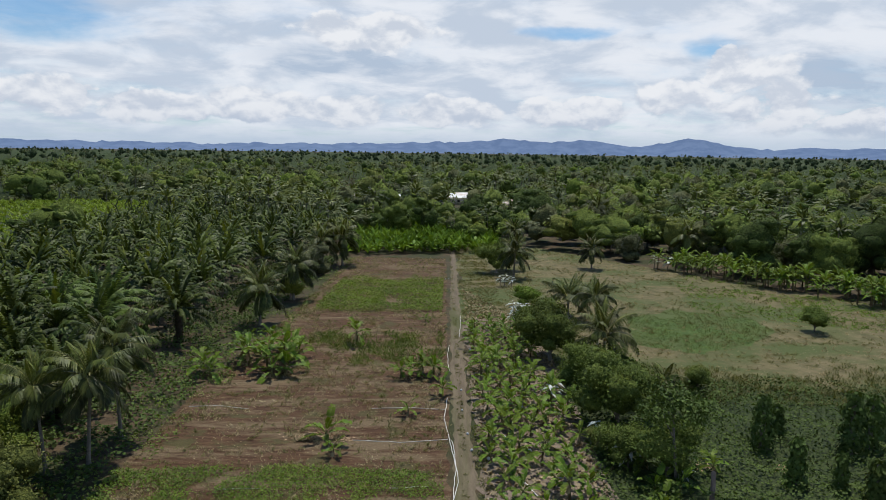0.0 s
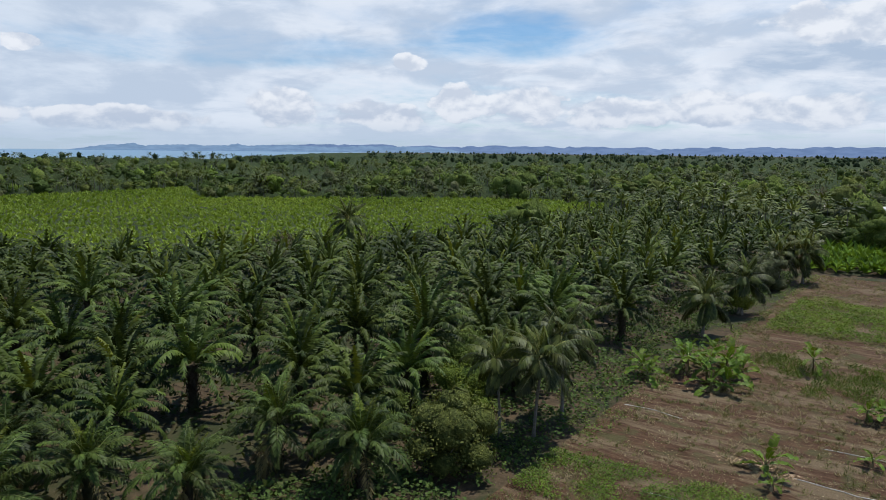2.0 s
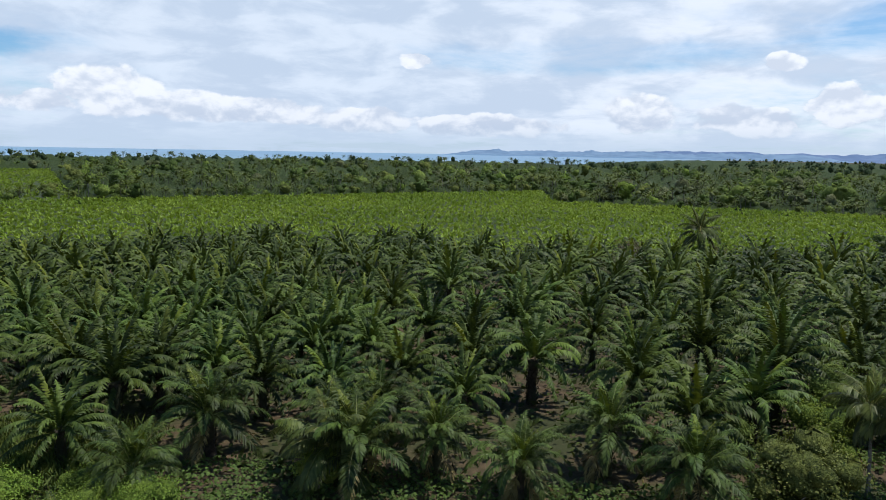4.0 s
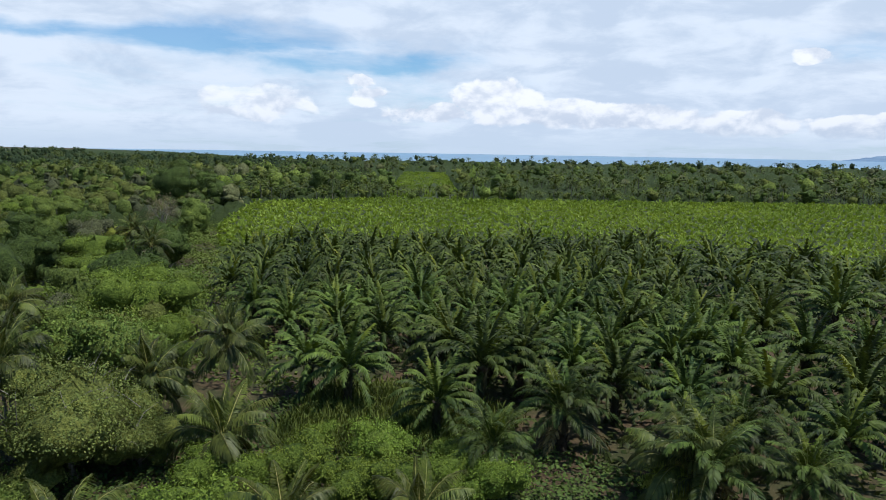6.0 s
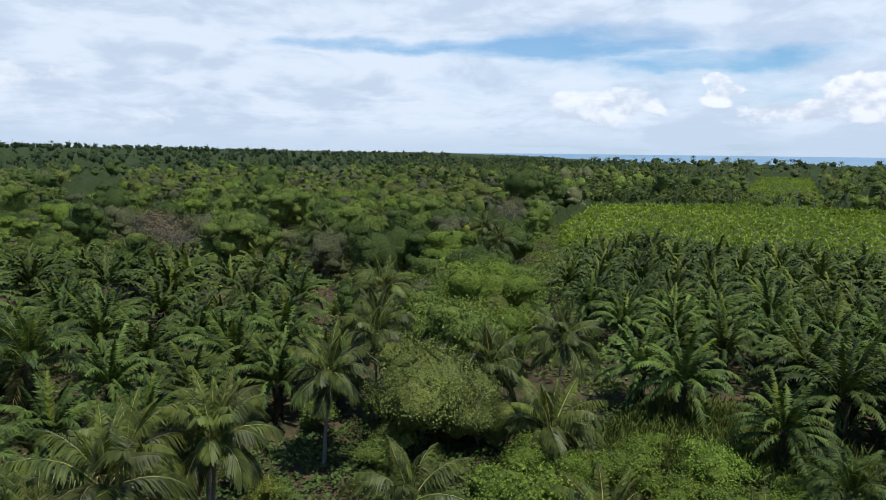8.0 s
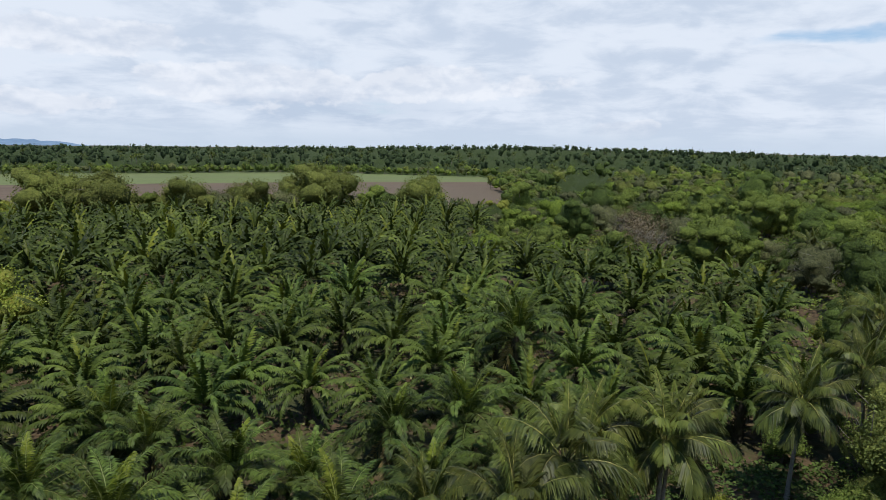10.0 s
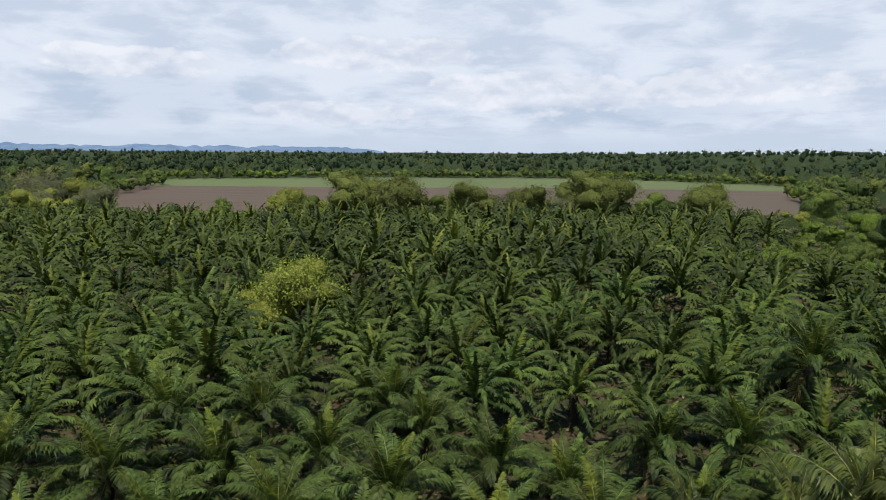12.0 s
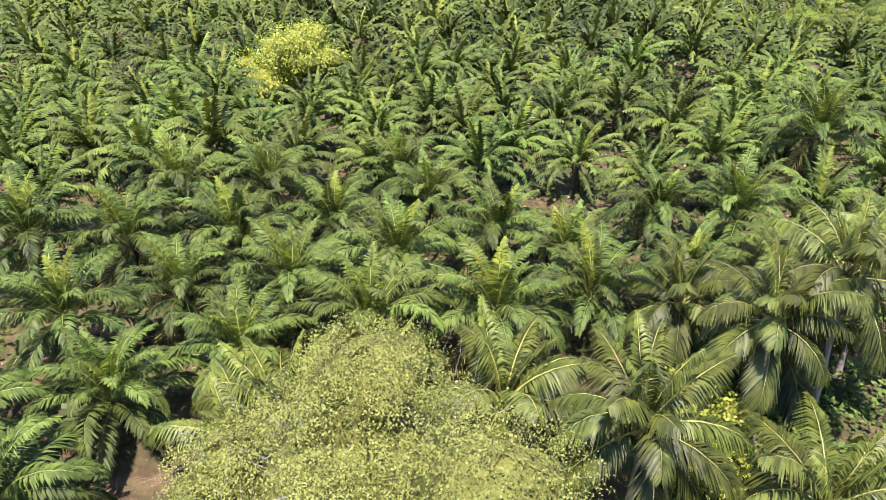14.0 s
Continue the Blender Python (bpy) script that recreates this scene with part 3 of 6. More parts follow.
def oil_trunk(height, seed):
    rng = np.random.default_rng(seed)
    z = np.linspace(0, height, 7)
    r = 0.30 + 0.16 * np.exp(-z / 0.5) + 0.10 * (z / height) ** 2
    v, f = tube(np.stack([0 * z, 0 * z, z], 1), r, 9)
    n = int(26 * height)
    k = np.arange(n)
    a, zz = np.radians(k * GOLDEN), height * (k + 0.5) / n
    base = np.stack([0.28 * np.cos(a), 0.28 * np.sin(a), zz], 1)
    out = np.stack([np.cos(a), np.sin(a), np.full(n, 1.1)], 1)
    cv, cf = cards(base, out, np.stack([np.cos(a), np.sin(a), np.full(n, -0.6)], 1), rng.uniform(0.35, 0.6, n), 0.2, 0.35)
    return mesh_np("trunk", [(v, f, 0), (cv, cf, 0)], [M_OIL_TRUNK])


def coco_trunk(height, lean):
    s = np.linspace(0, 1, 12)
    x = lean * s ** 1.6
    r = 0.13 + 0.10 * np.exp(-s * height / 0.5) + 0.012 * (np.arange(12) % 2) - 0.03 * s
    return mesh_np("trunk", [(*tube(np.stack([x, 0.12 * lean * np.sin(3 * s), height * s], 1), r, 9), 0)], [M_PALM_TRUNK])


def ball(r, seed, rings=5, sides=7, stretch=1.2):
    th = np.linspace(0, np.pi, rings)
    return tube(np.stack([0 * th, 0 * th, -r * stretch * np.cos(th)], 1), r * np.sin(th) + 0.002, sides)


NUT = mesh_np("coconut", [(*ball(0.13, 0), 0)], [M_NUT])


def oil_palm_near(seed, height, dead=3):
    """Oil palm with every frond a part."""
    rng = np.random.default_rng(seed)
    ob = tagged(thing("oil_palm"), "dark green oil palm with arching feather fronds, stubby trunk", "palm", "plantation of oil palms")
    child("trunk", oil_trunk(height, seed), ob, label="short dark trunk covered in old leaf bases")
    k = 0
    for i, (e, b, c) in enumerate(OIL_RING):
        for j in range(c - (1 if rng.random() < 0.3 else 0)):
            az = k * GOLDEN + rng.uniform(-14, 14)
            m = pose(0, 0, height - 0.05 * i, 0, 0, az) @ pose(0.16, 0, 0, rng.uniform(-12, 12), rng.uniform(-7, 7), 0) @ Matrix.Scale(rng.uniform(0.84, 1.12), 4)
            child("frond", OIL_FRONDS[i][k % 2], ob, m)
            k += 1
    for j in range(dead):
        m = pose(0, 0, height - 0.35, 0, 0, rng.uniform(0, 360)) @ pose(0.2, 0, 0, rng.uniform(-15, 15), rng.uniform(-10, 10), 0) @ Matrix.Scale(rng.uniform(0.8, 1.05), 4)
        child("dead_frond", OIL_DEAD[j % 2], ob, m, "withered straw-coloured frond hanging down")
    return ob


def oil_palm_mid(seed, height):
    ob = tagged(thing("oil_palm"), "dark green oil palm with arching feather fronds, stubby trunk", "palm", "plantation of oil palms")
    child("trunk", oil_trunk(height, seed), ob, label="short dark trunk covered in old leaf bases")
    child("crown", mesh_np("crown", blade_crown(OIL_RING, seed, height, 4.9, 40, 0.44), [M_RACHIS, M_OIL, M_OIL_YOUNG]), ob)
    return ob


def coconut_palm(seed, height, lean=0.3, nuts=4, drop=0):
    rng = np.random.default_rng(seed)
    ob = tagged(thing("coconut_palm"), "tall coconut palm with slender grey trunk and drooping yellow-green fronds", "palm", "coconut palms")
    child("trunk", coco_trunk(height, lean), ob, label="slender ringed grey trunk")
    k = 0
    for i, (e, b, c) in enumerate(COCO_RING):
        for j in range(max(2, c - drop)):
            m = pose(lean, 0, height - 0.04 * i, 0, 0, k * GOLDEN + rng.uniform(-14, 14)) @ pose(0.08, 0, 0, rng.uniform(-18, 18), rng.uniform(-8, 8), 0) @ Matrix.Scale(rng.uniform(0.85, 1.1), 4)
            child("frond", COCO_FRONDS[i][k % 2], ob, m)
            k += 1
    for j in range(nuts):
        a = j * 6.283 / max(nuts, 1) + 0.4
        child("coconut", NUT, ob, pose(lean + 0.27 * math.cos(a), 0.27 * math.sin(a), height - 0.28 - 0.1 * (j % 2)), "yellowish brown coconut")
    return ob


# ---- bananas ----
def banana_leaf(seed, length, width, elev, bend, torn=0.25):
    rng = np.random.default_rng(seed)
    n = 9
    s = np.linspace(0, 1, n)
    e = np.radians(elev - bend * s ** 1.2)
    x = np.concatenate([[0], np.cumsum(np.cos(e[:-1]))]) * length / (n - 1)
    z = np.concatenate([[0], np.cumsum(np.sin(e[:-1]))]) * length / (n - 1)
    w = width * np.clip(np.sin(np.pi * np.clip(s * 0.93 - 0.08, 0, 1)), 0, 1) ** 0.6
    verts, faces = [], []
    for sg in (1, -1):
        for i in range(1, n - 1):
            if rng.random() < torn * 0.35:
                continue
            sag0, sag1 = rng.uniform(-0.18, 0.12), rng.uniform(-0.18, 0.12)
            k = len(verts)
            verts += [(x[i], 0, z[i]), (x[i + 1], 0, z[i + 1]),
                      (x[i + 1] + rng.uniform(-0.05, 0.02), sg * w[i + 1] * rng.uniform(0.42, 0.5), z[i + 1] + w[i + 1] * (0.22 + sag1)),
                      (x[i] + rng.uniform(0, 0.05), sg * w[i] * rng.uniform(0.42, 0.5), z[i] + w[i] * (0.22 + sag0))]
            faces.append((k, k + 1, k + 2, k + 3) if sg > 0 else (k + 3, k + 2, k + 1, k))
    rv, rf = tube(np.stack([x, 0 * x, z], 1)[::2], 0.028 * (1 - 0.8 * s[::2]), 3)
    return [(np.array(verts), np.array(faces), 0), (rv, rf, 1)]


BANANA_RING = [(70, 58), (52, 78), (36, 78), (18, 62), (-4, 50)]
BANANA_LEAVES = [[mesh_np("banana_leaf", banana_leaf(300 + i * 10 + k, 2.1, 0.62, e, b), [M_BANANA, M_RACHIS]) for k in range(3)] for i, (e, b) in enumerate(BANANA_RING)]
BANANA_DEAD = mesh_np("dead_leaf", banana_leaf(390, 1.3, 0.3, -50, 38, 0.8), [M_STRAW, M_STRAW])


def banana_row_plant(seed, height):
    """A banana plant with its leaves as one crown."""
    q = np.random.default_rng(seed)
    ob = tagged(thing("banana_plant"), "banana plant in a row along the meadow, leaves hanging", "banana plant", "banana plants")
    z = np.linspace(0, height, 5)
    child("stem", mesh_np("stem", [(*tube(np.stack([0.05 * z, 0 * z, z], 1), 0.13 - 0.05 * z / height, 7), 0)], [M_BANANA_STEM]), ob, label="thick brownish green stem")
    parts = []
    for k in range(11):
        e, b = BANANA_RING[min(4, k * 5 // 11)]
        for v, f, mi in banana_leaf(seed * 20 + k, 2.1, 0.6, e + q.uniform(-8, 8), b, 0.35):
            parts.append((turn_z(v, radians(k * GOLDEN)) + (0.05 * height, 0, height), f, mi))
    child("crown", mesh_np("crown", parts, [M_BANANA, M_RACHIS]), ob)
    return ob


def banana_plant(seed, height, leaves=8):
    rng = np.random.default_rng(seed)
    ob = tagged(thing("banana_plant"), "bright green banana plant with broad arching torn leaves", "banana plant", "banana plants")
    z = np.linspace(0, height, 5)
    child("stem", mesh_np("stem", [(*tube(np.stack([0.05 * z, 0 * z, z], 1), 0.12 - 0.05 * z / height, 7), 0)], [M_BANANA_STEM]), ob, label="thick brownish green stem")
    for k in range(leaves):
        i = min(4, int(k * 5 / leaves))
        m = pose(0.05 * height, 0, height - 0.06 * i, 0, 0, k * GOLDEN + rng.uniform(-15, 15)) @ pose(0, 0, 0, rng.uniform(-14, 14), rng.uniform(-8, 8), 0) @ Matrix.Scale(rng.uniform(0.8, 1.1), 4)
        child("leaf", BANANA_LEAVES[i][k % 3], ob, m)
    for k in range(rng.integers(1, 3)):
        child("dead_leaf", BANANA_DEAD, ob, pose(0.05 * height, 0, height - 0.2, 0, 0, rng.uniform(0, 360)), "dry brown leaf hanging by the stem")
    return ob


# ---- broadleaf trees ----
def lobe_set(rng, r, h0, h1, k):
    """Rounded masses of a crown between two heights."""
    zc, rz = (h0 + h1) / 2, (h1 - h0) / 2
    out = [(0, 0, zc, r * 0.70, r * 0.70, rz * 0.88)]
    for i in range(k):
        a, q = i * 2.4 + rng.uniform(-0.4, 0.4), rng.uniform(0.38, 0.75)
        rr = r * rng.uniform(0.28, 0.45)
        out.append((r * q * math.cos(a), r * q * math.sin(a), zc + rz * rng.uniform(-0.8, 0.70), rr, rr, rr * rng.uniform(0.6, 0.9)))
    return out


def crown_cards(rng, lobes, n, size, clump=7, low=-0.55, shag=0.3):
    area = np.array([l[3] * l[5] for l in lobes])
    pick = rng.choice(len(lobes), max(1, n // clump), p=area / area.sum())
    L = np.array(lobes)[pick]
    u = rand_dirs(rng, len(pick), low)
    c = L[:, :3] + u * L[:, 3:] * (0.76 + 0.42 * rng.random((len(pick), 1)) ** 0.8)
    c, u = np.repeat(c, clump, 0), np.repeat(u, clump, 0)
    p = c + rng.normal(0, size * 1.35, c.shape) * (1, 1, 0.7)
    nrm = unit(u * 0.85 + (0, 0, 0.35) + rng.normal(0, 0.36, u.shape))
    d = unit(rng.normal(0, 1, u.shape) + u * 0.5 - (0, 0, shag))
    ln = size * rng.uniform(0.7, 1.4, len(p))
    return cards(p, d, nrm, ln, ln * 0.62)


def lobe_mass(rng, lobes, rings=5, sides=7, shrink=0.84, rough=0.16):
    """The dense inside of a crown: a knobbly shell for every rounded mass."""
    th = np.linspace(0.004, np.pi - 0.004, rings)
    ph = np.arange(sides) * 2 * np.pi / sides
    u = np.stack([np.sin(th)[:, None] * np.cos(ph), np.sin(th)[:, None] * np.sin(ph), np.cos(th)[:, None] + 0 * ph], -1).reshape(-1, 3)
    i, j = np.meshgrid(np.arange(rings - 1), np.arange(sides), indexing="ij")
    q = np.stack([i * sides + j, (i + 1) * sides + j, (i + 1) * sides + (j + 1) % sides, i * sides + (j + 1) % sides], -1).reshape(-1, 4)
    vs, fs = [], []
    for k, l in enumerate(lobes):
        wob = 1 + rng.normal(0, rough, (len(u), 1))
        vs.append(np.array(l[:3]) + u * wob * np.array(l[3:]) * shrink)
        fs.append(q + k * len(u))
    return np.concatenate(vs), np.concatenate(fs)


def limb_lines(rng, h0, r, top, k):
    out = []
    for i in range(k):
        a = i * 2.4 + rng.uniform(-0.5, 0.5)
        e = np.array([r * 0.55 * math.cos(a), r * 0.55 * math.sin(a), h0 + (top - h0) * rng.uniform(0.45, 0.7)])
        b = np.array([0, 0, h0 * rng.uniform(0.75, 1.0)])
        m = (b + e) / 2 + rng.normal(0, 0.12 * r, 3) + (0, 0, 0.06 * r)
        out.append([b, (b + m) / 2 + rng.normal(0, 0.03 * r, 3), m, e])
    return out


def tree(name, seed, height, r, h0, n, size, leaf, label, group="", k=7, bark=None, thin=0.05, limbs=5, low=-0.55, twigs=0, twig_r=1.0, mass=True):
    """Tapered trunk, limbs, and a crown of many small leaves."""
    rng = np.random.default_rng(seed)
    bark = bark or M_BARK
    ob = tagged(thing(name), label, "bush" if "bush" in name else "tree", group)
    z = np.linspace(0, h0 + 0.35 * (height - h0), 6)
    wob = np.cumsum(rng.normal(0, 0.05 * r * 0.3, (6, 2)), 0) * (np.arange(6)[:, None] > 0)
    rad = thin * height * (1 - 0.65 * z / z[-1]) + 0.3 * thin * height * np.exp(-z / (0.08 * height))
    child("trunk", mesh_np("trunk", [(*tube(np.column_stack([wob, z]), rad, 8), 0)], [bark]), ob)
    for line in limb_lines(rng, h0, r, height, limbs):
        child("limb", mesh_np("limb", [(*tube(line, np.array([0.5, 0.38, 0.26, 0.08]) * thin * height, 6), 0)], [bark]), ob)
    if n:
        lobes = lobe_set(rng, r, h0 * 0.8, height, k)
        parts = [(*crown_cards(rng, lobes, n, size, low=low), 0)]
        mats = [leaf]
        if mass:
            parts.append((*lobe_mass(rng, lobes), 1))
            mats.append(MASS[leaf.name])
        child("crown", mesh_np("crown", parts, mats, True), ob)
    if twigs:
        tw = []
        for i in range(twigs):
            a, q = rng.uniform(0, 6.283), rng.uniform(0.2, 0.75)
            b = np.array([r * q * math.cos(a), r * q * math.sin(a), h0 + (height - h0) * rng.uniform(0.2, 0.75)])
            e = b + rand_dirs(rng, 1, 0.0)[0] * r * rng.uniform(0.25, 0.5)
            tw.append((*tube([b, (b + e) / 2 + rng.normal(0, 0.06, 3), e], np.array([0.035, 0.022, 0.006]) * twig_r, 3), 0))
        child("twig_mass", mesh_np("twigs", tw, [M_BARE]), ob, label="bare pale grey twigs")
    return ob


def place(template, spots):
    """Copies of a thing at (x, y, turn, scale); the thing itself takes the first spot."""
    made = []
    for i, (x, y, a, s) in enumerate(spots):
        m = pose(x, y, float(rise_at(x, y)), 0, 0, a) @ Matrix.Scale(s, 4)
        if i == 0:
            template.matrix_basis = m
            made.append(template)
        else:
            o = copy_thing(template, pose(0, 0, 0))
            o.matrix_basis = m
            made.append(o)
    return made


def spread_mesh(name, kinds, rows, mats, vary=1.0):
    """Many plants in one mesh: kinds are lists of arrays, rows are (x, y, z, turn, scale, stretch in z, kind)."""
    parts = []
    rows = np.asarray(rows, dtype=float)
    lucky = np.random.default_rng(len(rows))
    for q, kind in enumerate(kinds):
        sel = rows[rows[:, 6] == q]
        if not len(sel):
            continue
        c, s = np.cos(sel[:, 3])[:, None], np.sin(sel[:, 3])[:, None]
        luck = 0.5 + vary * (lucky.random(len(sel)) - 0.5)
        for v, f, mi, *own in kind:
            v, f = np.asarray(v, dtype=float), np.asarray(f)
            x = (v[None, :, 0] * c - v[None, :, 1] * s) * sel[:, 4:5] + sel[:, 0:1]
            y = (v[None, :, 0] * s + v[None, :, 1] * c) * sel[:, 4:5] + sel[:, 1:2]
            z = v[None, :, 2] * sel[:, 4:5] * sel[:, 5:6] + sel[:, 2:3]
            big = np.stack([x, y, z], -1).reshape(-1, 3)
            ff = (f[None] + (np.arange(len(sel)) * len(v))[:, None, None]).reshape(-1, f.shape[1])
            parts.append((big, ff, mi, np.repeat(np.clip(luck + (own[0] - 0.5 if own else 0.0), 0, 1), len(f))))
    return mesh_np(name, parts, mats, True)


def sheet_of(name, poly, mat, z, step=1.5, wobble=0.5, seed=0, label="", category="ground"):
    """A patch of ground with a ragged outline, a little above what it lies on."""
    rng = np.random.default_rng(seed)
    pts = []
    for (x0, y0), (x1, y1) in zip(poly, poly[1:] + poly[:1]):
        n = max(1, int(math.hypot(x1 - x0, y1 - y0) / step))
        for i in range(n):
            t = i / n
            pts.append((x0 + (x1 - x0) * t + rng.uniform(-wobble, wobble), y0 + (y1 - y0) * t + rng.uniform(-wobble, wobble)))
    bm = bmesh.new()
    bm.faces.new([bm.verts.new((x, y, z)) for x, y in pts])
    bmesh.ops.triangulate(bm, faces=bm.faces[:])
    for f in bm.faces:
        if f.normal.z < 0:
            f.normal_flip()
    me = bpy.data.meshes.new(name)
    bm.to_mesh(me)
    bm.free()
    me.materials.append(mat)
    return tagged(new(name, me), label, category, kind="structure")


def stuff(name, me, label, category):
    return tagged(new(name, me), label, category, kind="stuff")


def scatter_in(poly, n, rng):
    """n random spots inside an outline."""
    xs, ys = zip(*poly)
    out = np.zeros((0, 2))
    while len(out) < n:
        p = np.column_stack([rng.uniform(min(xs), max(xs), n * 2), rng.uniform(min(ys), max(ys), n * 2)])
        out = np.concatenate([out, p[inside(poly, p[:, 0], p[:, 1])]])
    return out[:n]


def tufts(name, poly, n, size, mat, label, seed, blades=11, scale=0.25, cut=-0.05):
    """Grass in tufts that gather in patches."""
    rng = np.random.default_rng(seed)
    p = scatter_in(poly, n * 3, rng)
    hum = np.array([noise.noise(Vector((x * scale, y * scale * 1.8, seed))) for x, y in p]) + rng.normal(0, 0.12, len(p))
    p = p[hum > cut][:n]
    c = np.repeat(np.column_stack([p, np.zeros(len(p))]), blades, 0)
    grow = np.repeat(rng.uniform(0.5, 1.3, len(p)), blades)
    c[:, :2] += rng.normal(0, 0.1, (len(c), 2)) * size * 4
    d = unit(rng.normal(0, 0.75, c.shape) * (1, 1, 0.2) + (0, 0, 0.8))
    ln = size * grow * rng.uniform(0.6, 1.2, len(c))
    v, f = cards(c, d, rand_dirs(rng, len(c)) * 0.5 + (0, 0, 1.0), ln, ln * 0.16, 0.2)
    return stuff(name, mesh_np(name, [(v, f, 0)], [mat]), label, "grass")


def ground_leaves(name, poly, n, size, height, mat, label, category, seed, mound=0.0, blade=False, zbase=0.0, scale=0.35, lean=0.33, patchy=None):
    """Low growth over an outline: n leaves or blades."""
    rng = np.random.default_rng(seed)
    p = scatter_in(poly, n, rng)
    hum = np.array([noise.noise(Vector((x * scale, y * scale, seed))) for x, y in p])
    if patchy is not None:
        ok = hum + rng.normal(0, 0.1, n) > patchy
        p, hum, n = p[ok], hum[ok], int(ok.sum())
    z = zbase + rng.random(n) * height * (0.6 + 0.4 * hum) + mound * np.clip(hum + 0.3, 0, 1.2) * rng.random(n) ** 0.4
    p = np.column_stack([p, np.maximum(z, 0)])
    ln = size * rng.uniform(0.6, 1.4, n)
    if blade:
        p[:, 2] = zbase + rng.random(n) * (height - size) * (height > size)
        d = unit(rng.normal(0, lean, (n, 3)) + (0, 0, 1))
        v, f = cards(p, d, rand_dirs(rng, n) + (0, 0, 0.7), ln, ln * 0.13, 0.2)
    else:
        d = unit(rng.normal(0, 1, (n, 3)) * (1, 1, 0.5))
        v, f = cards(p, d, unit(rng.normal(0, 0.45, (n, 3)) + (0, 0, 1)), ln, ln * 0.7)
    return stuff(name, mesh_np(name, [(v, f, 0)], [mat]), label, category)


# ---- land ----
def land():
    rings = np.concatenate([np.arange(0, 60, 6.0), np.geomspace(60, 4985, 46)])
    seg = 96
    v = [(0.0, 0.0, -0.03)]
    for r in rings[1:]:
        for k in range(seg):
            a = 2 * math.pi * k / seg
            x, y = r * math.cos(a), r * math.sin(a)
            v.append((x, y, float(rise_at(x, y)) - 0.03))
    f3 = [(0, 1 + k, 1 + (k + 1) % seg) for k in range(seg)]
    f4 = []
    for i in range(len(rings) - 2):
        a, b = 1 + i * seg, 1 + (i + 1) * seg
        f4 += [(a + k, b + k, b + (k + 1) % seg, a + (k + 1) % seg) for k in range(seg)]
    me = mesh_np("ground", [(np.array(v), np.array(f4), 0), (np.array(v[:seg + 1]), np.array(f3), 0)], [M_LITTER])
    return tagged(new("ground", me), "dark leaf litter and undergrowth on flat land", "ground", kind="structure")


land()
SEA_AZ = (40.0, 121.0)


def sea():
    v, f = [], []
    n = 40
    for k in range(n + 1):
        az = SEA_AZ[0] + (SEA_AZ[1] - SEA_AZ[0]) * k / n
        near = min(4970.0, float(shore(az)))
        v += [(*polar(az, near), 0.4), (*polar(az, 4980), 0.4)]
        if k:
            f.append((2 * k - 2, 2 * k - 1, 2 * k + 1, 2 * k))
    tagged(new("water", mesh_np("water", [(np.array(v), np.array(f), 0)], [M_SEA])), "calm blue sea reaching the horizon", "sea", kind="structure")


sea()


def ridge(name, mat, az0, az1, d, base, amp, freq, seed, label, peaks=()):
    """A far line of hills, a long mesh with a crest and a foot."""
    n = 260
    v, f = [], []
    for k in range(n + 1):
        az = az0 + (az1 - az0) * k / n
        h = base + amp * (0.6 * noise.noise(Vector((az * freq, seed, 0))) + 0.42 * noise.noise(Vector((az * freq * 3.1, seed, 5))) + 0.34 * noise.noise(Vector((az * freq * 9, seed, 9))))
        for pa, pw, ph in peaks:
            h += ph * math.exp(-((az - pa) / pw) ** 2)
        edge = min(1.0, (az - az0) / 3.0, (az1 - az) / 3.0)
        h = max(1.0, h * edge)
        v += [(*polar(az, d - 250), -1.0), (*polar(az, d - 90), h * 0.55), (*polar(az, d), h)]
        if k:
            a = 3 * (k - 1)
            f += [(a, a + 3, a + 4, a + 1), (a + 1, a + 4, a + 5, a + 2)]
    tagged(new(name, mesh_np(name, [(np.array(v), np.array(f), 0)], [mat])), label, "hills", kind="structure")


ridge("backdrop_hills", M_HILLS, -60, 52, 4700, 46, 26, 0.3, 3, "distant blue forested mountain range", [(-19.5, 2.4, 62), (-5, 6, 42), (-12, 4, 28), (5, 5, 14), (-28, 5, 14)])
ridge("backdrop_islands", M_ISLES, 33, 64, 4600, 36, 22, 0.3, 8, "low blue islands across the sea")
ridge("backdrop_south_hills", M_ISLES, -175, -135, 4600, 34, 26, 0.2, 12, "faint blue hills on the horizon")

# field outlines
PLOT = [(-22, 30), (0.6, 30), (0.9, 141), (-18, 142), (-20, 90), (-22, 60)]
OIL_WEST = [(-28, 36), (-27, 60), (-31, 72), (-27, 150), (-34, 178), (-77, 186), (-80, 110), (-108, 74), (-136, 27), (-130, -13), (-136, -46),
            (-89, -34), (-66, -16), (-60, -4), (-52, 4), (-44, 10), (-37, 20)]
PLANTATION = [(-104, 255), (-82, 188), (-84, 112), (-111, 78), (-140, 29), (-134, -13), (-140, -54), (-182, -70), (-256, -85), (-287, -43),
              (-295, 40), (-310, 210), (-241, 170), (-156, 247)]
OIL_SOUTH = [(-44, -37), (-60, -50), (-76, -68), (-66, -92), (-44, -110), (-70, -148), (-70, -178), (-40, -178), (0, -172), (60, -168), (130, -180), (130, -50), (34, -16), (16, -27),
             (-4, -30), (-16, -34), (-26, -40)]
WOOD = [(-50, -24), (-89, -42), (-146, -60), (-256, -92), (-330, -120), (-340, -300), (-262, -420), (-130, -225), (-76, -148), (-48, -112), (-58, -97), (-66, -72), (-56, -50), (-44, -36)]
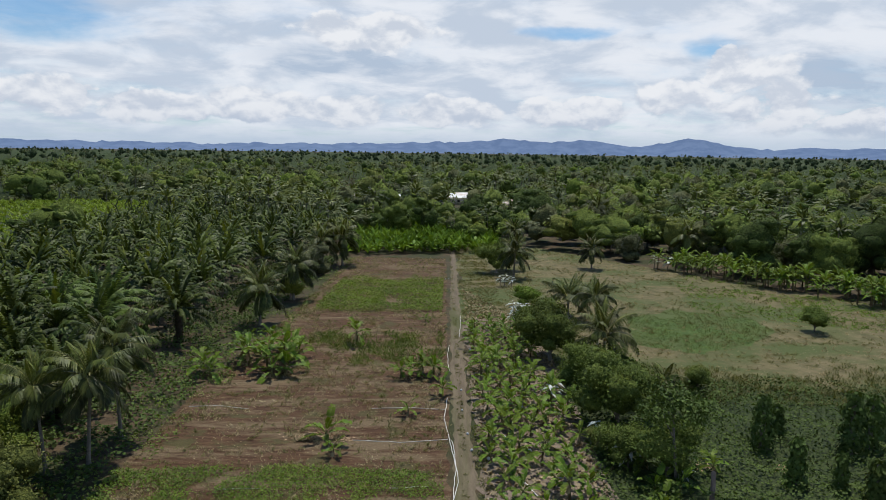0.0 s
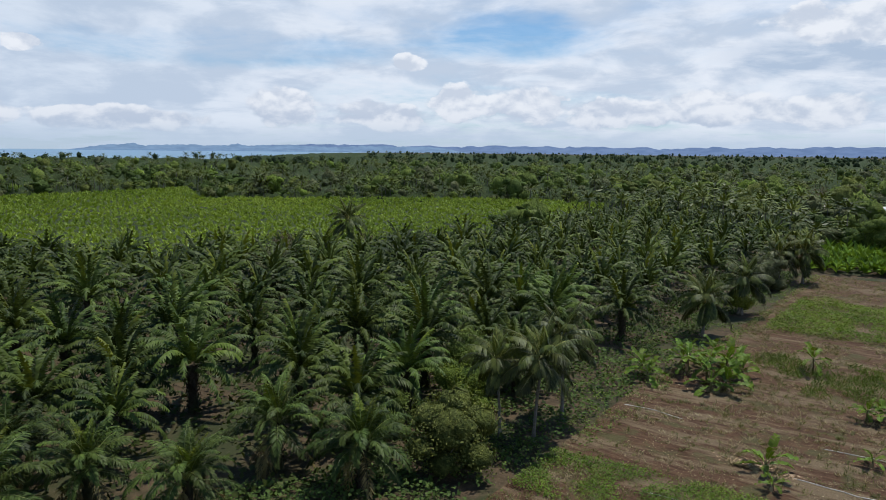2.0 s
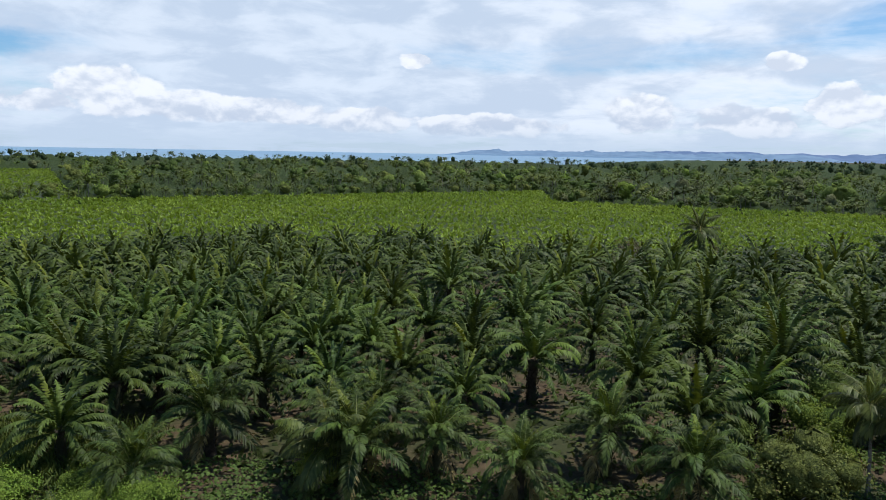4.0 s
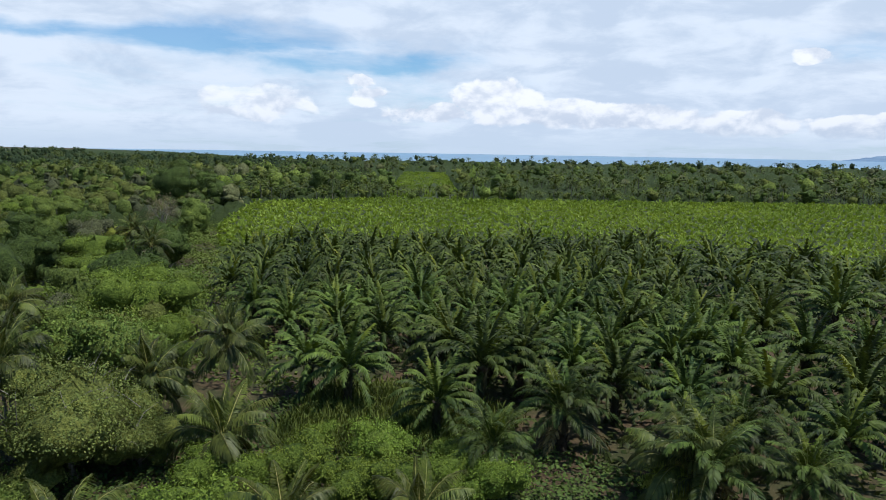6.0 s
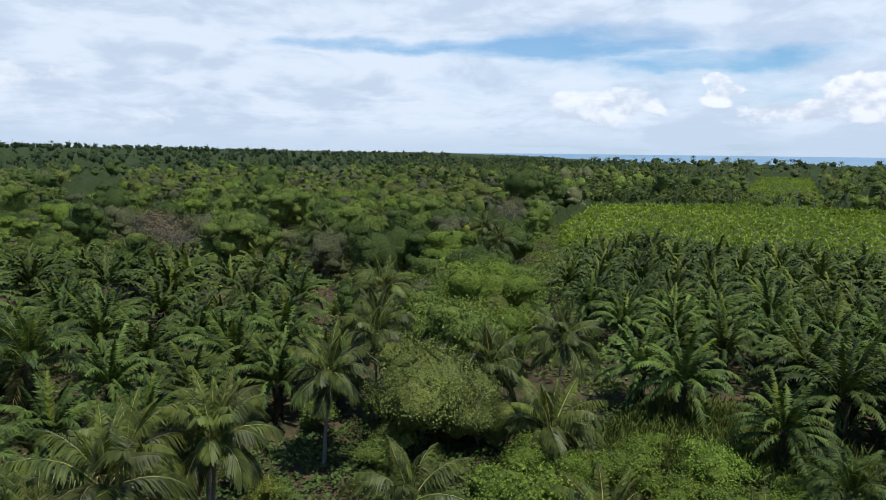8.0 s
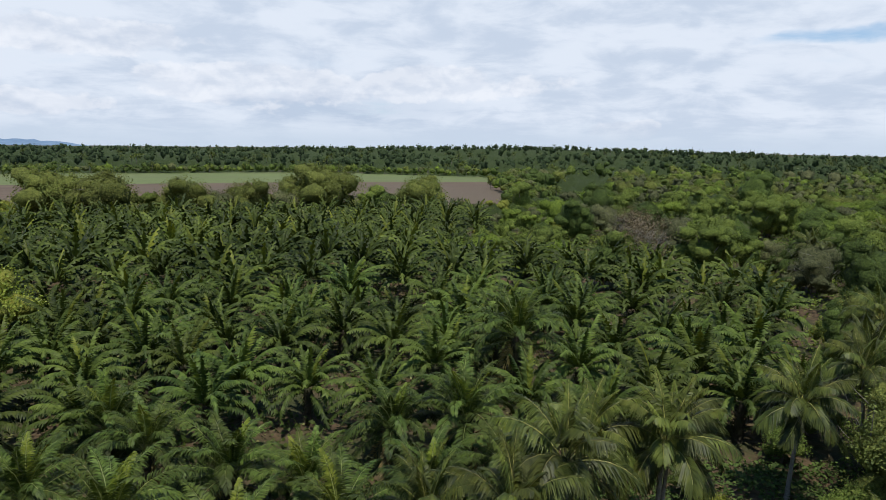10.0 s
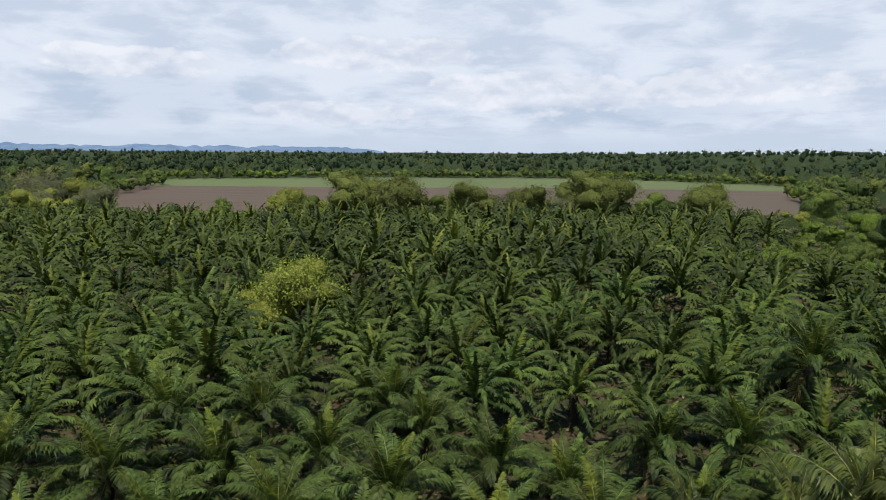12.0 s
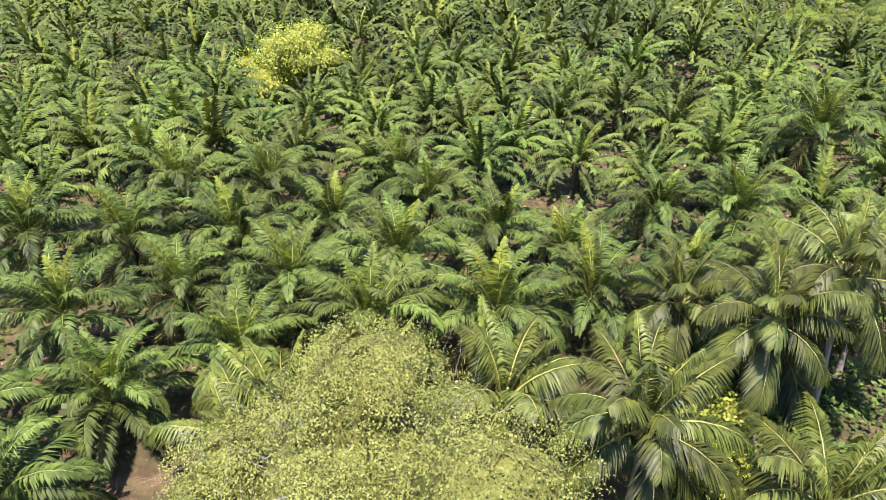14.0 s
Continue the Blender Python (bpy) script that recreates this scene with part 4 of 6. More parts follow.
BROWN = [(-100, -195), (-130, -258), (-178, -338), (-228, -406), (-84, -423), (60, -408), (186, -402), (170, -300), (150, -200), (60, -178), (0, -186)]
GREEN = [(-228, -406), (-256, -461), (-116, -584), (82, -557), (226, -488), (186, -402), (60, -408), (-84, -423)]
EAST = [(3, 30), (60, 30), (95, 60), (65, 101), (42, 130), (22, 158), (10, 164), (3, 150)]
CORRIDOR = [(-285, -42), (-290, -8), (-640, -34), (-640, -72)]           # an arm of the banana planting into the woods
BANANA_NORTH = [(-20, 144), (12, 150), (18, 196), (-24, 192)]

sheet_of("ground_plot", PLOT, M_SOIL, 0.0, 1.2, 0.3, 1, "bare brown soil with dry grass in rows")
sheet_of("path", [(0.95, 20), (2.5, 20), (2.6, 80), (3.1, 166), (2.2, 166), (1.15, 80)], M_PATH, 0.012, 1.0, 0.2, 2, "worn dirt track through the plots", "path")
sheet_of("ground_banana_strip", [(2.7, 25), (11, 25), (12, 70), (11, 88), (6, 92), (2.9, 90)], M_MULCH, -0.008, 1.2, 0.35, 3, "pale dry soil and dead leaves under bananas")
sheet_of("ground_meadow", [(10, 62), (40, 60), (70, 58), (98, 62), (65, 101), (42, 130), (22, 158), (10, 166), (3.2, 165), (2.8, 89), (9, 89)], M_MEADOW, -0.016, 2.4, 0.8, 4, "dry grass meadow")
sheet_of("ground_turf", [(22.5, 78), (25, 92), (33, 97), (42, 92), (42, 84), (36, 79), (29, 75)], M_TURF, 0.004, 1.6, 0.6, 5, "patch of fresh green turf")
sheet_of("ground_vine", [(8, 25), (60, 25), (70, 58), (40, 63), (12, 66)], M_VINEGROUND, -0.012, 2.4, 0.8, 6, "ground smothered in green creepers")
sheet_of("ground_plantation", PLANTATION, M_VINEGROUND, 0.0, 8, 2, 9, "weedy green ground under the bananas")
sheet_of("ground_plantation_arm", CORRIDOR, M_VINEGROUND, 0.006, 8, 2, 10, "weedy green ground under the bananas")
sheet_of("ground_brown_field", BROWN, M_FIELD_BROWN, 0.02, 8, 2, 7, "wide ploughed brown field", "field")
sheet_of("ground_green_field", GREEN, M_FIELD_GREEN, 0.02, 8, 2, 8, "strip of young green crop", "field")


# ---- oil palm plantation ----
def lattice(poly, gap, turn, seed, jitter=0.9):
    rng = np.random.default_rng(seed)
    n = int(420 / gap)
    i, j = np.meshgrid(np.arange(-n, n), np.arange(-n, n), indexing="ij")
    x, y = (i + 0.5 * (j % 2)).ravel() * gap, j.ravel() * gap * 0.866
    c, s = math.cos(radians(turn)), math.sin(radians(turn))
    x, y = x * c - y * s, x * s + y * c
    p = np.column_stack([x, y]) + rng.normal(0, jitter, (len(x), 2))
    return p[inside(poly, p[:, 0], p[:, 1])]


rng = np.random.default_rng(11)
KNOWN_WEST = [(-36, 30.7), (-40.6, 19.8), (-35.1, 23), (-53.1, 22.5), (-58.4, 32), (-56.1, 45.1), (-49.8, 33.5), (-29.1, 31.7), (-35.6, 44.4), (-46.4, 24.8), (-44.4, 1.1), (-51.7, -3.1), (-56.7, -11), (-59.1, -15), (-58, 0.4), (-55.4, 11.2), (-72.6, 29.4), (-70.1, 39), (-52.5, 16), (-68, 22.3), (-68.1, 9.6), (-63.7, 29.9), (-50.2, 6.3), (-29.6, 77)]
KNOWN_SOUTH = [(44.2, -70.6), (30.5, -55.8), (19.3, -53.4), (19.3, -45.7), (20.1, -38.4), (19.4, -29.4), (14.9, -24.1), (14.7, -32.7), (8.7, -32.8), (9.9, -27), (8, -42.2), (3.2, -35.3), (13.2, -46.4), (13.4, -38.6), (4.1, -28.8), (1.8, -45.2), (43, -99.2), (34.4, -93.9), (42.6, -78), (16.9, -71.7), (6.9, -60.6), (12.8, -54.3), (5, -91.7), (-4.7, -68.3)]
KNOWN_SOUTH_2 = [(20.6, -22.4), (16.3, -17.6), (-9.6, -65.6), (-2, -52.2), (-9.8, -53.7), (-14.1, -49), (-20.8, -54.1), (-18.8, -42.6), (-29.3, -75.9), (-39, -93.7), (-36.4, -80), (-48.2, -81.8), (-2.1, -29.8), (-7.4, -32.1), (-6.8, -38.4), (-13.7, -43.3), (-2.8, -40.7), (25.6, -37.4), (34.3, -50.9), (-39.9, -62.4), (-38.1, -52.6), (-22.3, -68.3), (-40.8, -44.7), (-57.3, -54.9), (-52.8, -59.7), (-57.1, -73.5)]


def planted(poly, known, gap, turn, seed, apart):
    """The palms that stand at known places, and the rest of the rows."""
    k = np.array(known)
    fill = lattice(poly, gap, turn, seed)
    far = np.min(np.hypot(fill[:, None, 0] - k[None, :, 0], fill[:, None, 1] - k[None, :, 1]), axis=1) > apart
    return np.concatenate([k, fill[far]])


west = planted(OIL_WEST, KNOWN_WEST, 5.6, 12, 5, 4.3)
north_west = planted(OIL_WEST, KNOWN_WEST, 7.4, 12, 5, 5.8)
west = np.concatenate([west[west[:, 1] < 30], north_west[north_west[:, 1] >= 30]])   # younger and closer in the south
south = planted(OIL_SOUTH, KNOWN_SOUTH + KNOWN_SOUTH_2 + [(-27.6, -52)], 6.3, 8, 6, 4.9)
old_south = planted(OIL_SOUTH, KNOWN_SOUTH + KNOWN_SOUTH_2, 7.2, 8, 6, 5.8)
south = np.concatenate([south[south[:, 1] > -74], old_south[old_south[:, 1] <= -74]])   # older and wider apart farther off
south = south[np.hypot(south[:, 0] + 27.6, south[:, 1] + 52) > 4.5]
south = south[np.hypot(south[:, 0] - 17.8, south[:, 1] + 75.5) > 7.6]
palms = [(x, y, 1.0) for x, y in west] + [(x, y, 0.0) for x, y in south]
palms.sort(key=lambda q: math.hypot(q[0], q[1]))
NEAR_N, MID_N = 44, 270


def palm_size(x, y, w):
    """Age of the planting: old in the far south and the north-west, young in the west."""
    if w == 0:
        return 1.28 + 0.18 * min(1.0, max(0.0, (-y - 78) / 30))
    return 1.30 if y > 30 else 1.22


near_oil = {w: [oil_palm_near(40 + w * 10 + k, (2.5 if w == 0 else 3.0) + 0.35 * k, 6 - k) for k in range(3)] for w in (0, 1)}
mid_oil = {w: [oil_palm_mid(70 + w * 10 + k, (2.6 if w == 0 else 3.1) + 0.35 * k) for k in range(3)] for w in (0, 1)}
spots = {}
for q, (x, y, w) in enumerate(palms[:MID_N]):
    spots.setdefault((q >= NEAR_N, int(w), int(rng.integers(0, 3))), []).append((x, y, rng.uniform(0, 360), rng.uniform(0.68, 0.90) * palm_size(x, y, w)))
for (far, w, k), where in sorted(spots.items()):
    place((mid_oil if far else near_oil)[w][k], where)
FAR_OIL = [blade_crown(OIL_RING, 500 + k, 3.6, 4.9, 14, 0.42, 1) for k in range(4)]
rows = [(x, y, 0, rng.uniform(0, 6.28), rng.uniform(0.66, 0.92) * palm_size(x, y, w), 0.98, k % 4) for k, (x, y, w) in enumerate(palms[MID_N:])]
stuff("oil_palm_stand", spread_mesh("oil_palm_stand", FAR_OIL, rows, [M_RACHIS, M_OIL, M_OIL_YOUNG]), "dense stand of dark green oil palms", "palms")

# ---- banana plantation beyond the oil palms ----
FIELD_LEAF = []
for k in range(4):
    r2 = np.random.default_rng(600 + k)
    a = r2.uniform(0, 6.28, 8)
    el = r2.uniform(0.2, 1.3, 8)
    d = np.stack([np.cos(a) * np.cos(el), np.sin(a) * np.cos(el), np.sin(el)], 1)
    FIELD_LEAF.append([(*cards(np.tile([[0, 0, 1.7]], (8, 1)), d, np.tile([[0, 0, 1.0]], (8, 1)) + d * 0.2, r2.uniform(0.9, 1.4, 8), 0.38, 0.25), 0)])
spot = np.concatenate([lattice(PLANTATION, 2.2, 31, 9, 0.35), scatter_in(CORRIDOR, 1600, rng)])
rows = np.column_stack([spot, np.zeros(len(spot)), rng.uniform(0, 6.28, len(spot)), rng.uniform(0.8, 1.25, len(spot)), np.ones(len(spot)), np.arange(len(spot)) % 4])
stuff("banana_plantation", spread_mesh("banana_plantation", FIELD_LEAF, rows, [M_BANANA_FIELD], 0.3), "wide yellow-green banana plantation", "banana plants")
spot = lattice(BANANA_NORTH, 2.1, 4, 10, 0.5)
BLOCK_LEAF = []
for k in range(4):
    r2 = np.random.default_rng(620 + k)
    a, el = r2.uniform(0, 6.28, 14), r2.uniform(0.1, 1.3, 14)
    d = np.stack([np.cos(a) * np.cos(el), np.sin(a) * np.cos(el), np.sin(el)], 1)
    base = np.column_stack([np.zeros(14), np.zeros(14), r2.uniform(0.2, 1.5, 14)])
    BLOCK_LEAF.append([(*cards(base, d, np.tile([[0, 0, 1.0]], (14, 1)) + d * 0.2, r2.uniform(1.5, 2.2, 14), 0.6, 0.25), 0)])
rows = np.column_stack([spot, np.zeros(len(spot)), rng.uniform(0, 6.28, len(spot)), rng.uniform(0.9, 1.35, len(spot)), np.ones(len(spot)), np.arange(len(spot)) % 4])
stuff("banana_block", spread_mesh("banana_block", BLOCK_LEAF, rows, [M_BANANA]), "block of green bananas at the end of the plots", "banana plants")

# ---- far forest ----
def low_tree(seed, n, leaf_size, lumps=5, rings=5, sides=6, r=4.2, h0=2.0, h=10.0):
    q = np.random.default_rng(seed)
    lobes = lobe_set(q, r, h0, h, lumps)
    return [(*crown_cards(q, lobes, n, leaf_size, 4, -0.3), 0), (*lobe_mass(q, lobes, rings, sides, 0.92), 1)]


def low_palm(seed, h=8.0):
    """A far coconut palm: each frond three folded blades along an arc."""
    q = np.random.default_rng(seed)
    base, way, up, ln, wd = [], [], [], [], []
    for k in range(13):
        a, e = radians(k * GOLDEN), radians(75 - 8.5 * k + q.uniform(-8, 8))
        p = np.array([0, 0, h])
        for j in range(3):
            d = np.array([math.cos(a) * math.cos(e), math.sin(a) * math.cos(e), math.sin(e)])
            base.append(p), way.append(d), up.append((0, 0, 1.0) - d * d[2] + q.normal(0, 0.25, 3)), ln.append(1.9), wd.append(0.75 - 0.14 * j)
            p = p + d * 1.25
            e -= radians(34)
    v, f = cards(np.array(base), np.array(way), np.array(up), np.array(ln), np.array(wd), -0.3)
    return [(v, f, 10), (*tube([(0, 0, 0), (0.1, 0, h / 2), (0, 0, h)], [0.2, 0.15, 0.12], 4), 11)]


FOREST_LEAF = [M_TREE, M_TREE_DARK, M_OLIVE, M_TREE_LIGHT, M_TREE_GREY]
FOREST_MATS = FOREST_LEAF + [MASS[m.name] for m in FOREST_LEAF] + [M_COCO, M_PALM_TRUNK, M_HAZE_TREE, M_HAZE_MASS]


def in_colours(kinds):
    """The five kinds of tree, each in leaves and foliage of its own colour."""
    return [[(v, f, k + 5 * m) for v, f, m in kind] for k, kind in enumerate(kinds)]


FOREST = in_colours([low_tree(700 + k, 28, 1.0, 3, 4, 6) for k in range(5)])
FOREST += [low_palm(720 + k) for k in range(3)]
FOREST += in_colours([low_tree(740 + k, 80, 0.75, 4, 5, 6) for k in range(5)])   # finer ones for the nearer woods
FOREST += [[(v, f, 12 + m) for v, f, m in low_tree(780 + k, 8, 1.3, 2, 4, 5)] for k in range(5)]   # the dark woods far off, haze painted into their colour


def forest_rows(az0, az1, d0, d1, n, palm_share, seed, avoid, hmul=1.0):
    q = np.random.default_rng(seed)
    az = q.uniform(az0, az1, n)
    d = d0 * (d1 / d0) ** q.random(n)
    x, y = -d * np.sin(np.radians(az)), d * np.cos(np.radians(az))
    keep = np.ones(n, dtype=bool)
    for poly in avoid:
        keep &= ~inside(poly, x, y)
    azm = az % 360
    keep &= d < shore(azm) - 15
    x, y, d = x[keep], y[keep], d[keep]
    m = len(x)
    grove = np.array([noise.noise(Vector((a * 0.011, b * 0.011, seed))) for a, b in zip(x, y)])
    palm = q.random(m) < np.clip(palm_share + grove * 0.9, 0, 1)
    kind = np.where(palm, 5 + q.integers(0, 3, m), q.choice([0, 1, 2, 3, 4], m, p=[0.30, 0.34, 0.16, 0.06, 0.14]))
    kind = np.where((kind == 1) & (az0 < 0) & (q.random(m) < 0.7), 0, kind)
    kind = np.where((kind < 5) & (d > 560) & (az0 > 100) & (q.random(m) < 0.85), 1, kind)
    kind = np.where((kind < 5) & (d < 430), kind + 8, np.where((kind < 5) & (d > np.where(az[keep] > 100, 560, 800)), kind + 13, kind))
    size = q.uniform(0.7, 1.3, m) * (1 + 0.35 * np.clip(d / 1500, 0, 1))
    return np.column_stack([x, y, rise_at(x, y), q.uniform(0, 6.28, m), size, hmul * q.uniform(0.75, 1.15, m), kind])


AVOID = [OIL_WEST, PLANTATION, OIL_SOUTH, BROWN, GREEN, EAST, BANANA_NORTH, PLOT, [(-60, -60), (60, -60), (60, 60), (-60, 60)], [polar(0.2, 232), polar(-2.9, 232), polar(-2.9, 302), polar(0.2, 302)],
         [polar(-4.8, 225), polar(-7.5, 225), polar(-7.5, 276), polar(-4.8, 276)], [polar(4.9, 240), polar(3.6, 240), polar(3.6, 296), polar(4.9, 296)],
         [polar(7.8, 245), polar(6.9, 245), polar(6.9, 300), polar(7.8, 300)], CORRIDOR]


def edge_rows(line, seed, palm_share, gap=5.0, deep=3, hmul=0.85):
    """Trees close together along the edge of a clearing."""
    q = np.random.default_rng(seed)
    out = []
    for (x0, y0), (x1, y1) in zip(line, line[1:]):
        n = int(math.hypot(x1 - x0, y1 - y0) / gap)
        nx, ny = (y1 - y0), -(x1 - x0)
        k = math.hypot(nx, ny)
        for i in range(n):
            for r in range(deep):
                t, o = (i + q.random()) / n, 3 + 6.5 * r + q.uniform(-2, 2)
                kind = 5 + q.integers(0, 3) if q.random() < palm_share else q.choice([0, 1, 2, 3, 4], p=[0.30, 0.34, 0.16, 0.10, 0.10])
                out.append((x0 + (x1 - x0) * t + nx / k * o, y0 + (y1 - y0) * t + ny / k * o, 0, q.uniform(0, 6.28), q.uniform(0.55, 0.95), hmul * q.uniform(0.7, 1.1), kind))
    return np.array(out)


rows = np.concatenate([
    edge_rows([(-256, -85), (-287, -43), (-295, 40), (-310, 210), (-241, 170), (-156, 247), (-104, 255), (-40, 240)][::-1], 41, 0.6),
    edge_rows([(-150, -225), (-178, -338), (-228, -406), (-256, -461), (-116, -584), (82, -557), (226, -488), (186, -402), (170, -300), (150, -200)][::-1], 42, 0.25),
    edge_rows([(-24, 192), (18, 196), (24, 162)], 43, 0.3),
    forest_rows(-40, 36, 150, 420, 1000, 0.5, 21, AVOID + [WOOD], 0.85),
    forest_rows(-40, 40, 420, 1100, 1200, 0.45, 22, AVOID, 0.8),
    forest_rows(-40, 42, 1100, 3600, 1300, 0.3, 23, AVOID, 0.9),
    forest_rows(36, 128, 240, 1340, 2000, 0.62, 24, AVOID + [WOOD], 0.85),
    forest_rows(104, 218, 330, 1200, 1800, 0.2, 25, AVOID + [WOOD], 0.9),
    forest_rows(120, 218, 1200, 3200, 1500, 0.05, 26, AVOID, 0.95)])
skyline = [(105.6, 900, 1.9, 1), (100.5, 980, 2.1, 2), (99.0, 1050, 1.6, 2), (95.0, 1000, 1.9, 2), (113, 1000, 1.6, 1), (120, 980, 1.7, 1), (118.6, 1030, 1.5, 1), (52, 1100, 1.6, 1), (76, 1150, 1.6, 1), (128, 1100, 1.5, 1), (202.3, 900, 2.0, 1), (191, 1000, 1.5, 1)]
rows = np.concatenate([rows, [(*polar(az, d), float(rise_at(*polar(az, d))), az, k, 0.62, q) for az, d, k, q in skyline]])       # broad crowns over the far woods
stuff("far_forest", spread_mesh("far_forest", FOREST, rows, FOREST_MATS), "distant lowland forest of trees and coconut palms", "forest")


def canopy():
    """Fill sheet below the single crowns of the far woods, painted dark as shade."""
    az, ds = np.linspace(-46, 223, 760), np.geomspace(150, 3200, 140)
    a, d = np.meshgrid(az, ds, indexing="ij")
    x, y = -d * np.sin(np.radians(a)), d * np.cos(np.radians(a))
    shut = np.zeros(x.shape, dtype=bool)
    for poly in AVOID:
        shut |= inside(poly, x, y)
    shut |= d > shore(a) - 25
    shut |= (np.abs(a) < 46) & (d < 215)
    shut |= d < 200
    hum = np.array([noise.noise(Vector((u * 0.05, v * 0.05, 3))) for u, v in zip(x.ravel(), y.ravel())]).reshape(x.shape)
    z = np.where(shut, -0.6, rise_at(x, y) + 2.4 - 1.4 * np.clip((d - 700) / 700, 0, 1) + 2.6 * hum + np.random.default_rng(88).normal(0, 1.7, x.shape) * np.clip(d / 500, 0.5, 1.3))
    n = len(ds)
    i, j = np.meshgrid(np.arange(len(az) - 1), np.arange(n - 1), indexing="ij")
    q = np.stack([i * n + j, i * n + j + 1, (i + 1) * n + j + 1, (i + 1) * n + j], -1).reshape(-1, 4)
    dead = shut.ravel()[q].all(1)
    stuff("forest_canopy", mesh_np("forest_canopy", [(np.stack([x, y, z], -1).reshape(-1, 3), q[~dead][:, ::-1], 0)], [M_CANOPY_FILL]), "dark fill for the shaded gaps between the distant trees", "forest")


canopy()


# ---- tree kinds ----
T_DARK = tree("tree", 801, 12.5, 6.2, 1.2, 3600, 0.26, M_TREE_DARK, "dense dark green broadleaf tree", "woodland trees", 15, limbs=3)
T_MID = tree("tree", 802, 11, 6.0, 1.0, 3600, 0.25, M_TREE, "leafy green spreading broadleaf tree", "woodland trees", 15, limbs=3)
T_LIGHT = tree("tree", 803, 8.5, 5.2, 0.9, 3600, 0.24, M_TREE_LIGHT, "bright green spreading broadleaf tree", "woodland trees", 11, limbs=3)
T_YELLOW = tree("tree", 804, 7.6, 5.4, 2.2, 5600, 0.25, M_TREE_YELLOW, "yellow-green flowering spreading tree", "woodland trees", 9, limbs=3)
T_GREY = tree("tree", 805, 10, 5.8, 1.0, 2600, 0.3, M_TREE_GREY, "thinly leaved dull green tree with pale twigs", "woodland trees", 9, limbs=3, twigs=70)
T_BROWN = tree("tree", 806, 11, 5.2, 2.4, 1500, 0.3, M_TREE_BROWN, "half-bare brownish tree with grey branches", "woodland trees", 9, M_BARE, limbs=4, twigs=160, mass=False)
F_DARK = tree("tree", 821, 12, 5.8, 1.8, 2600, 0.27, M_TREE_DARK, "dense dark green broadleaf tree", "woodland trees", 10, limbs=2)
F_MID = tree("tree", 822, 11, 5.8, 1.6, 2600, 0.27, M_TREE, "leafy green spreading broadleaf tree", "woodland trees", 10, limbs=2)
F_LIGHT = tree("tree", 823, 9, 5.6, 1.3, 2600, 0.25, M_TREE_LIGHT, "bright green spreading broadleaf tree", "woodland trees", 10, limbs=2)
F_GREY = tree("tree", 824, 10, 5.4, 1.8, 2600, 0.24, M_TREE_GREY, "thinly leaved dull green tree with pale twigs", "woodland trees", 9, limbs=2, twigs=40)
F_YELLOW = tree("tree", 825, 8.5, 5.0, 1.5, 2200, 0.24, M_TREE_YELLOW, "yellow-green flowering spreading tree", "woodland trees", 9, limbs=2)
B_LIGHT = tree("bush", 811, 3.6, 2.5, 0.7, 4200, 0.14, M_TREE_LIGHT, "rounded bright green leafy bush", "bushes", 7, thin=0.03, low=-0.2)
B_MID = tree("bush", 812, 3.2, 2.2, 0.6, 3600, 0.14, M_TREE, "rounded mid-green leafy bush", "bushes", 7, thin=0.03, low=-0.2)
B_YELLOW = tree("bush", 813, 3.2, 2.0, 0.7, 2400, 0.17, M_TREE_YELLOW, "small yellowish green leafy bush", "bushes", 6, thin=0.03, low=-0.2)

B_GREY = tree("bush", 814, 5.2, 4.0, 0.8, 12000, 0.11, M_OLIVE, "large twiggy olive-green bush", "bushes", 9, thin=0.025, low=-0.2, twigs=70, twig_r=0.7)

# ---- woodland south-west, and the row of trees along the ploughed field ----
place(T_DARK, [(-85, -63, 40, 0.9), (-107, -71, 80, 0.95), (-100, -84, 120, 0.95), (-86, -137, 160, 0.9), (-197, -192, 200, 1.25), (-188, -185, 240, 1.2),
               (-226, -101, 280, 1.5), (-238, -92, 10, 1.0), (-252, -100, 50, 1.1), (-300, -70, 90, 1.1), (-312, -60, 130, 1.0), (-114, -224, 320, 0.7), (-118, -176, 20, 1.0), (58, 128, 70, 0.9), (80, 128, 110, 0.95), (8.6, 200, 150, 0.8), (27, 196, 190, 0.95), (-62, -48, 33, 0.55)])
place(T_MID, [(-86, -94, 100, 1.0), (-117, -90, 200, 1.0), (68, 122, 50, 0.8),
              (-135, -130, 90, 1.1), (-150, -95, 130, 1.0), (-12, 176, 250, 0.8), (40, 166, 290, 0.8)])
place(T_LIGHT, [(-120, -97, 100, 1.0), (-124, -154, 150, 1.05), (-53, -115, 200, 0.78), (-57, -105, 250, 0.75), (-42, -119, 300, 0.62), (-62, -208, 350, 0.91),
                (-160, -120, 40, 1.0), (-34, -111, 80, 0.62), (-48, -113, 120, 0.72), (-4.5, -124, 160, 0.5), (-90, -50, 10, 0.8)])
place(T_YELLOW, [(18.7, -80, 0, 1.15), (48, -200, 50, 1.30), (-61, -42, 100, 0.62), (-67, -53, 100, 0.5), (-81, -77, 150, 0.6), (107, -200, 200, 1.56), (35, -200, 250, 0.91), (-22, 100, 20, 0.4)])
place(T_GREY, [(38.6, 142, 120, 0.6), (-87, -190, 180, 0.62), (-22.5, 121, 240, 0.6), (-83, 70, 300, 0.75), (-130, -75, 10, 0.9), (-101, -120, 70, 0.9), (66, 130, 130, 0.75)])
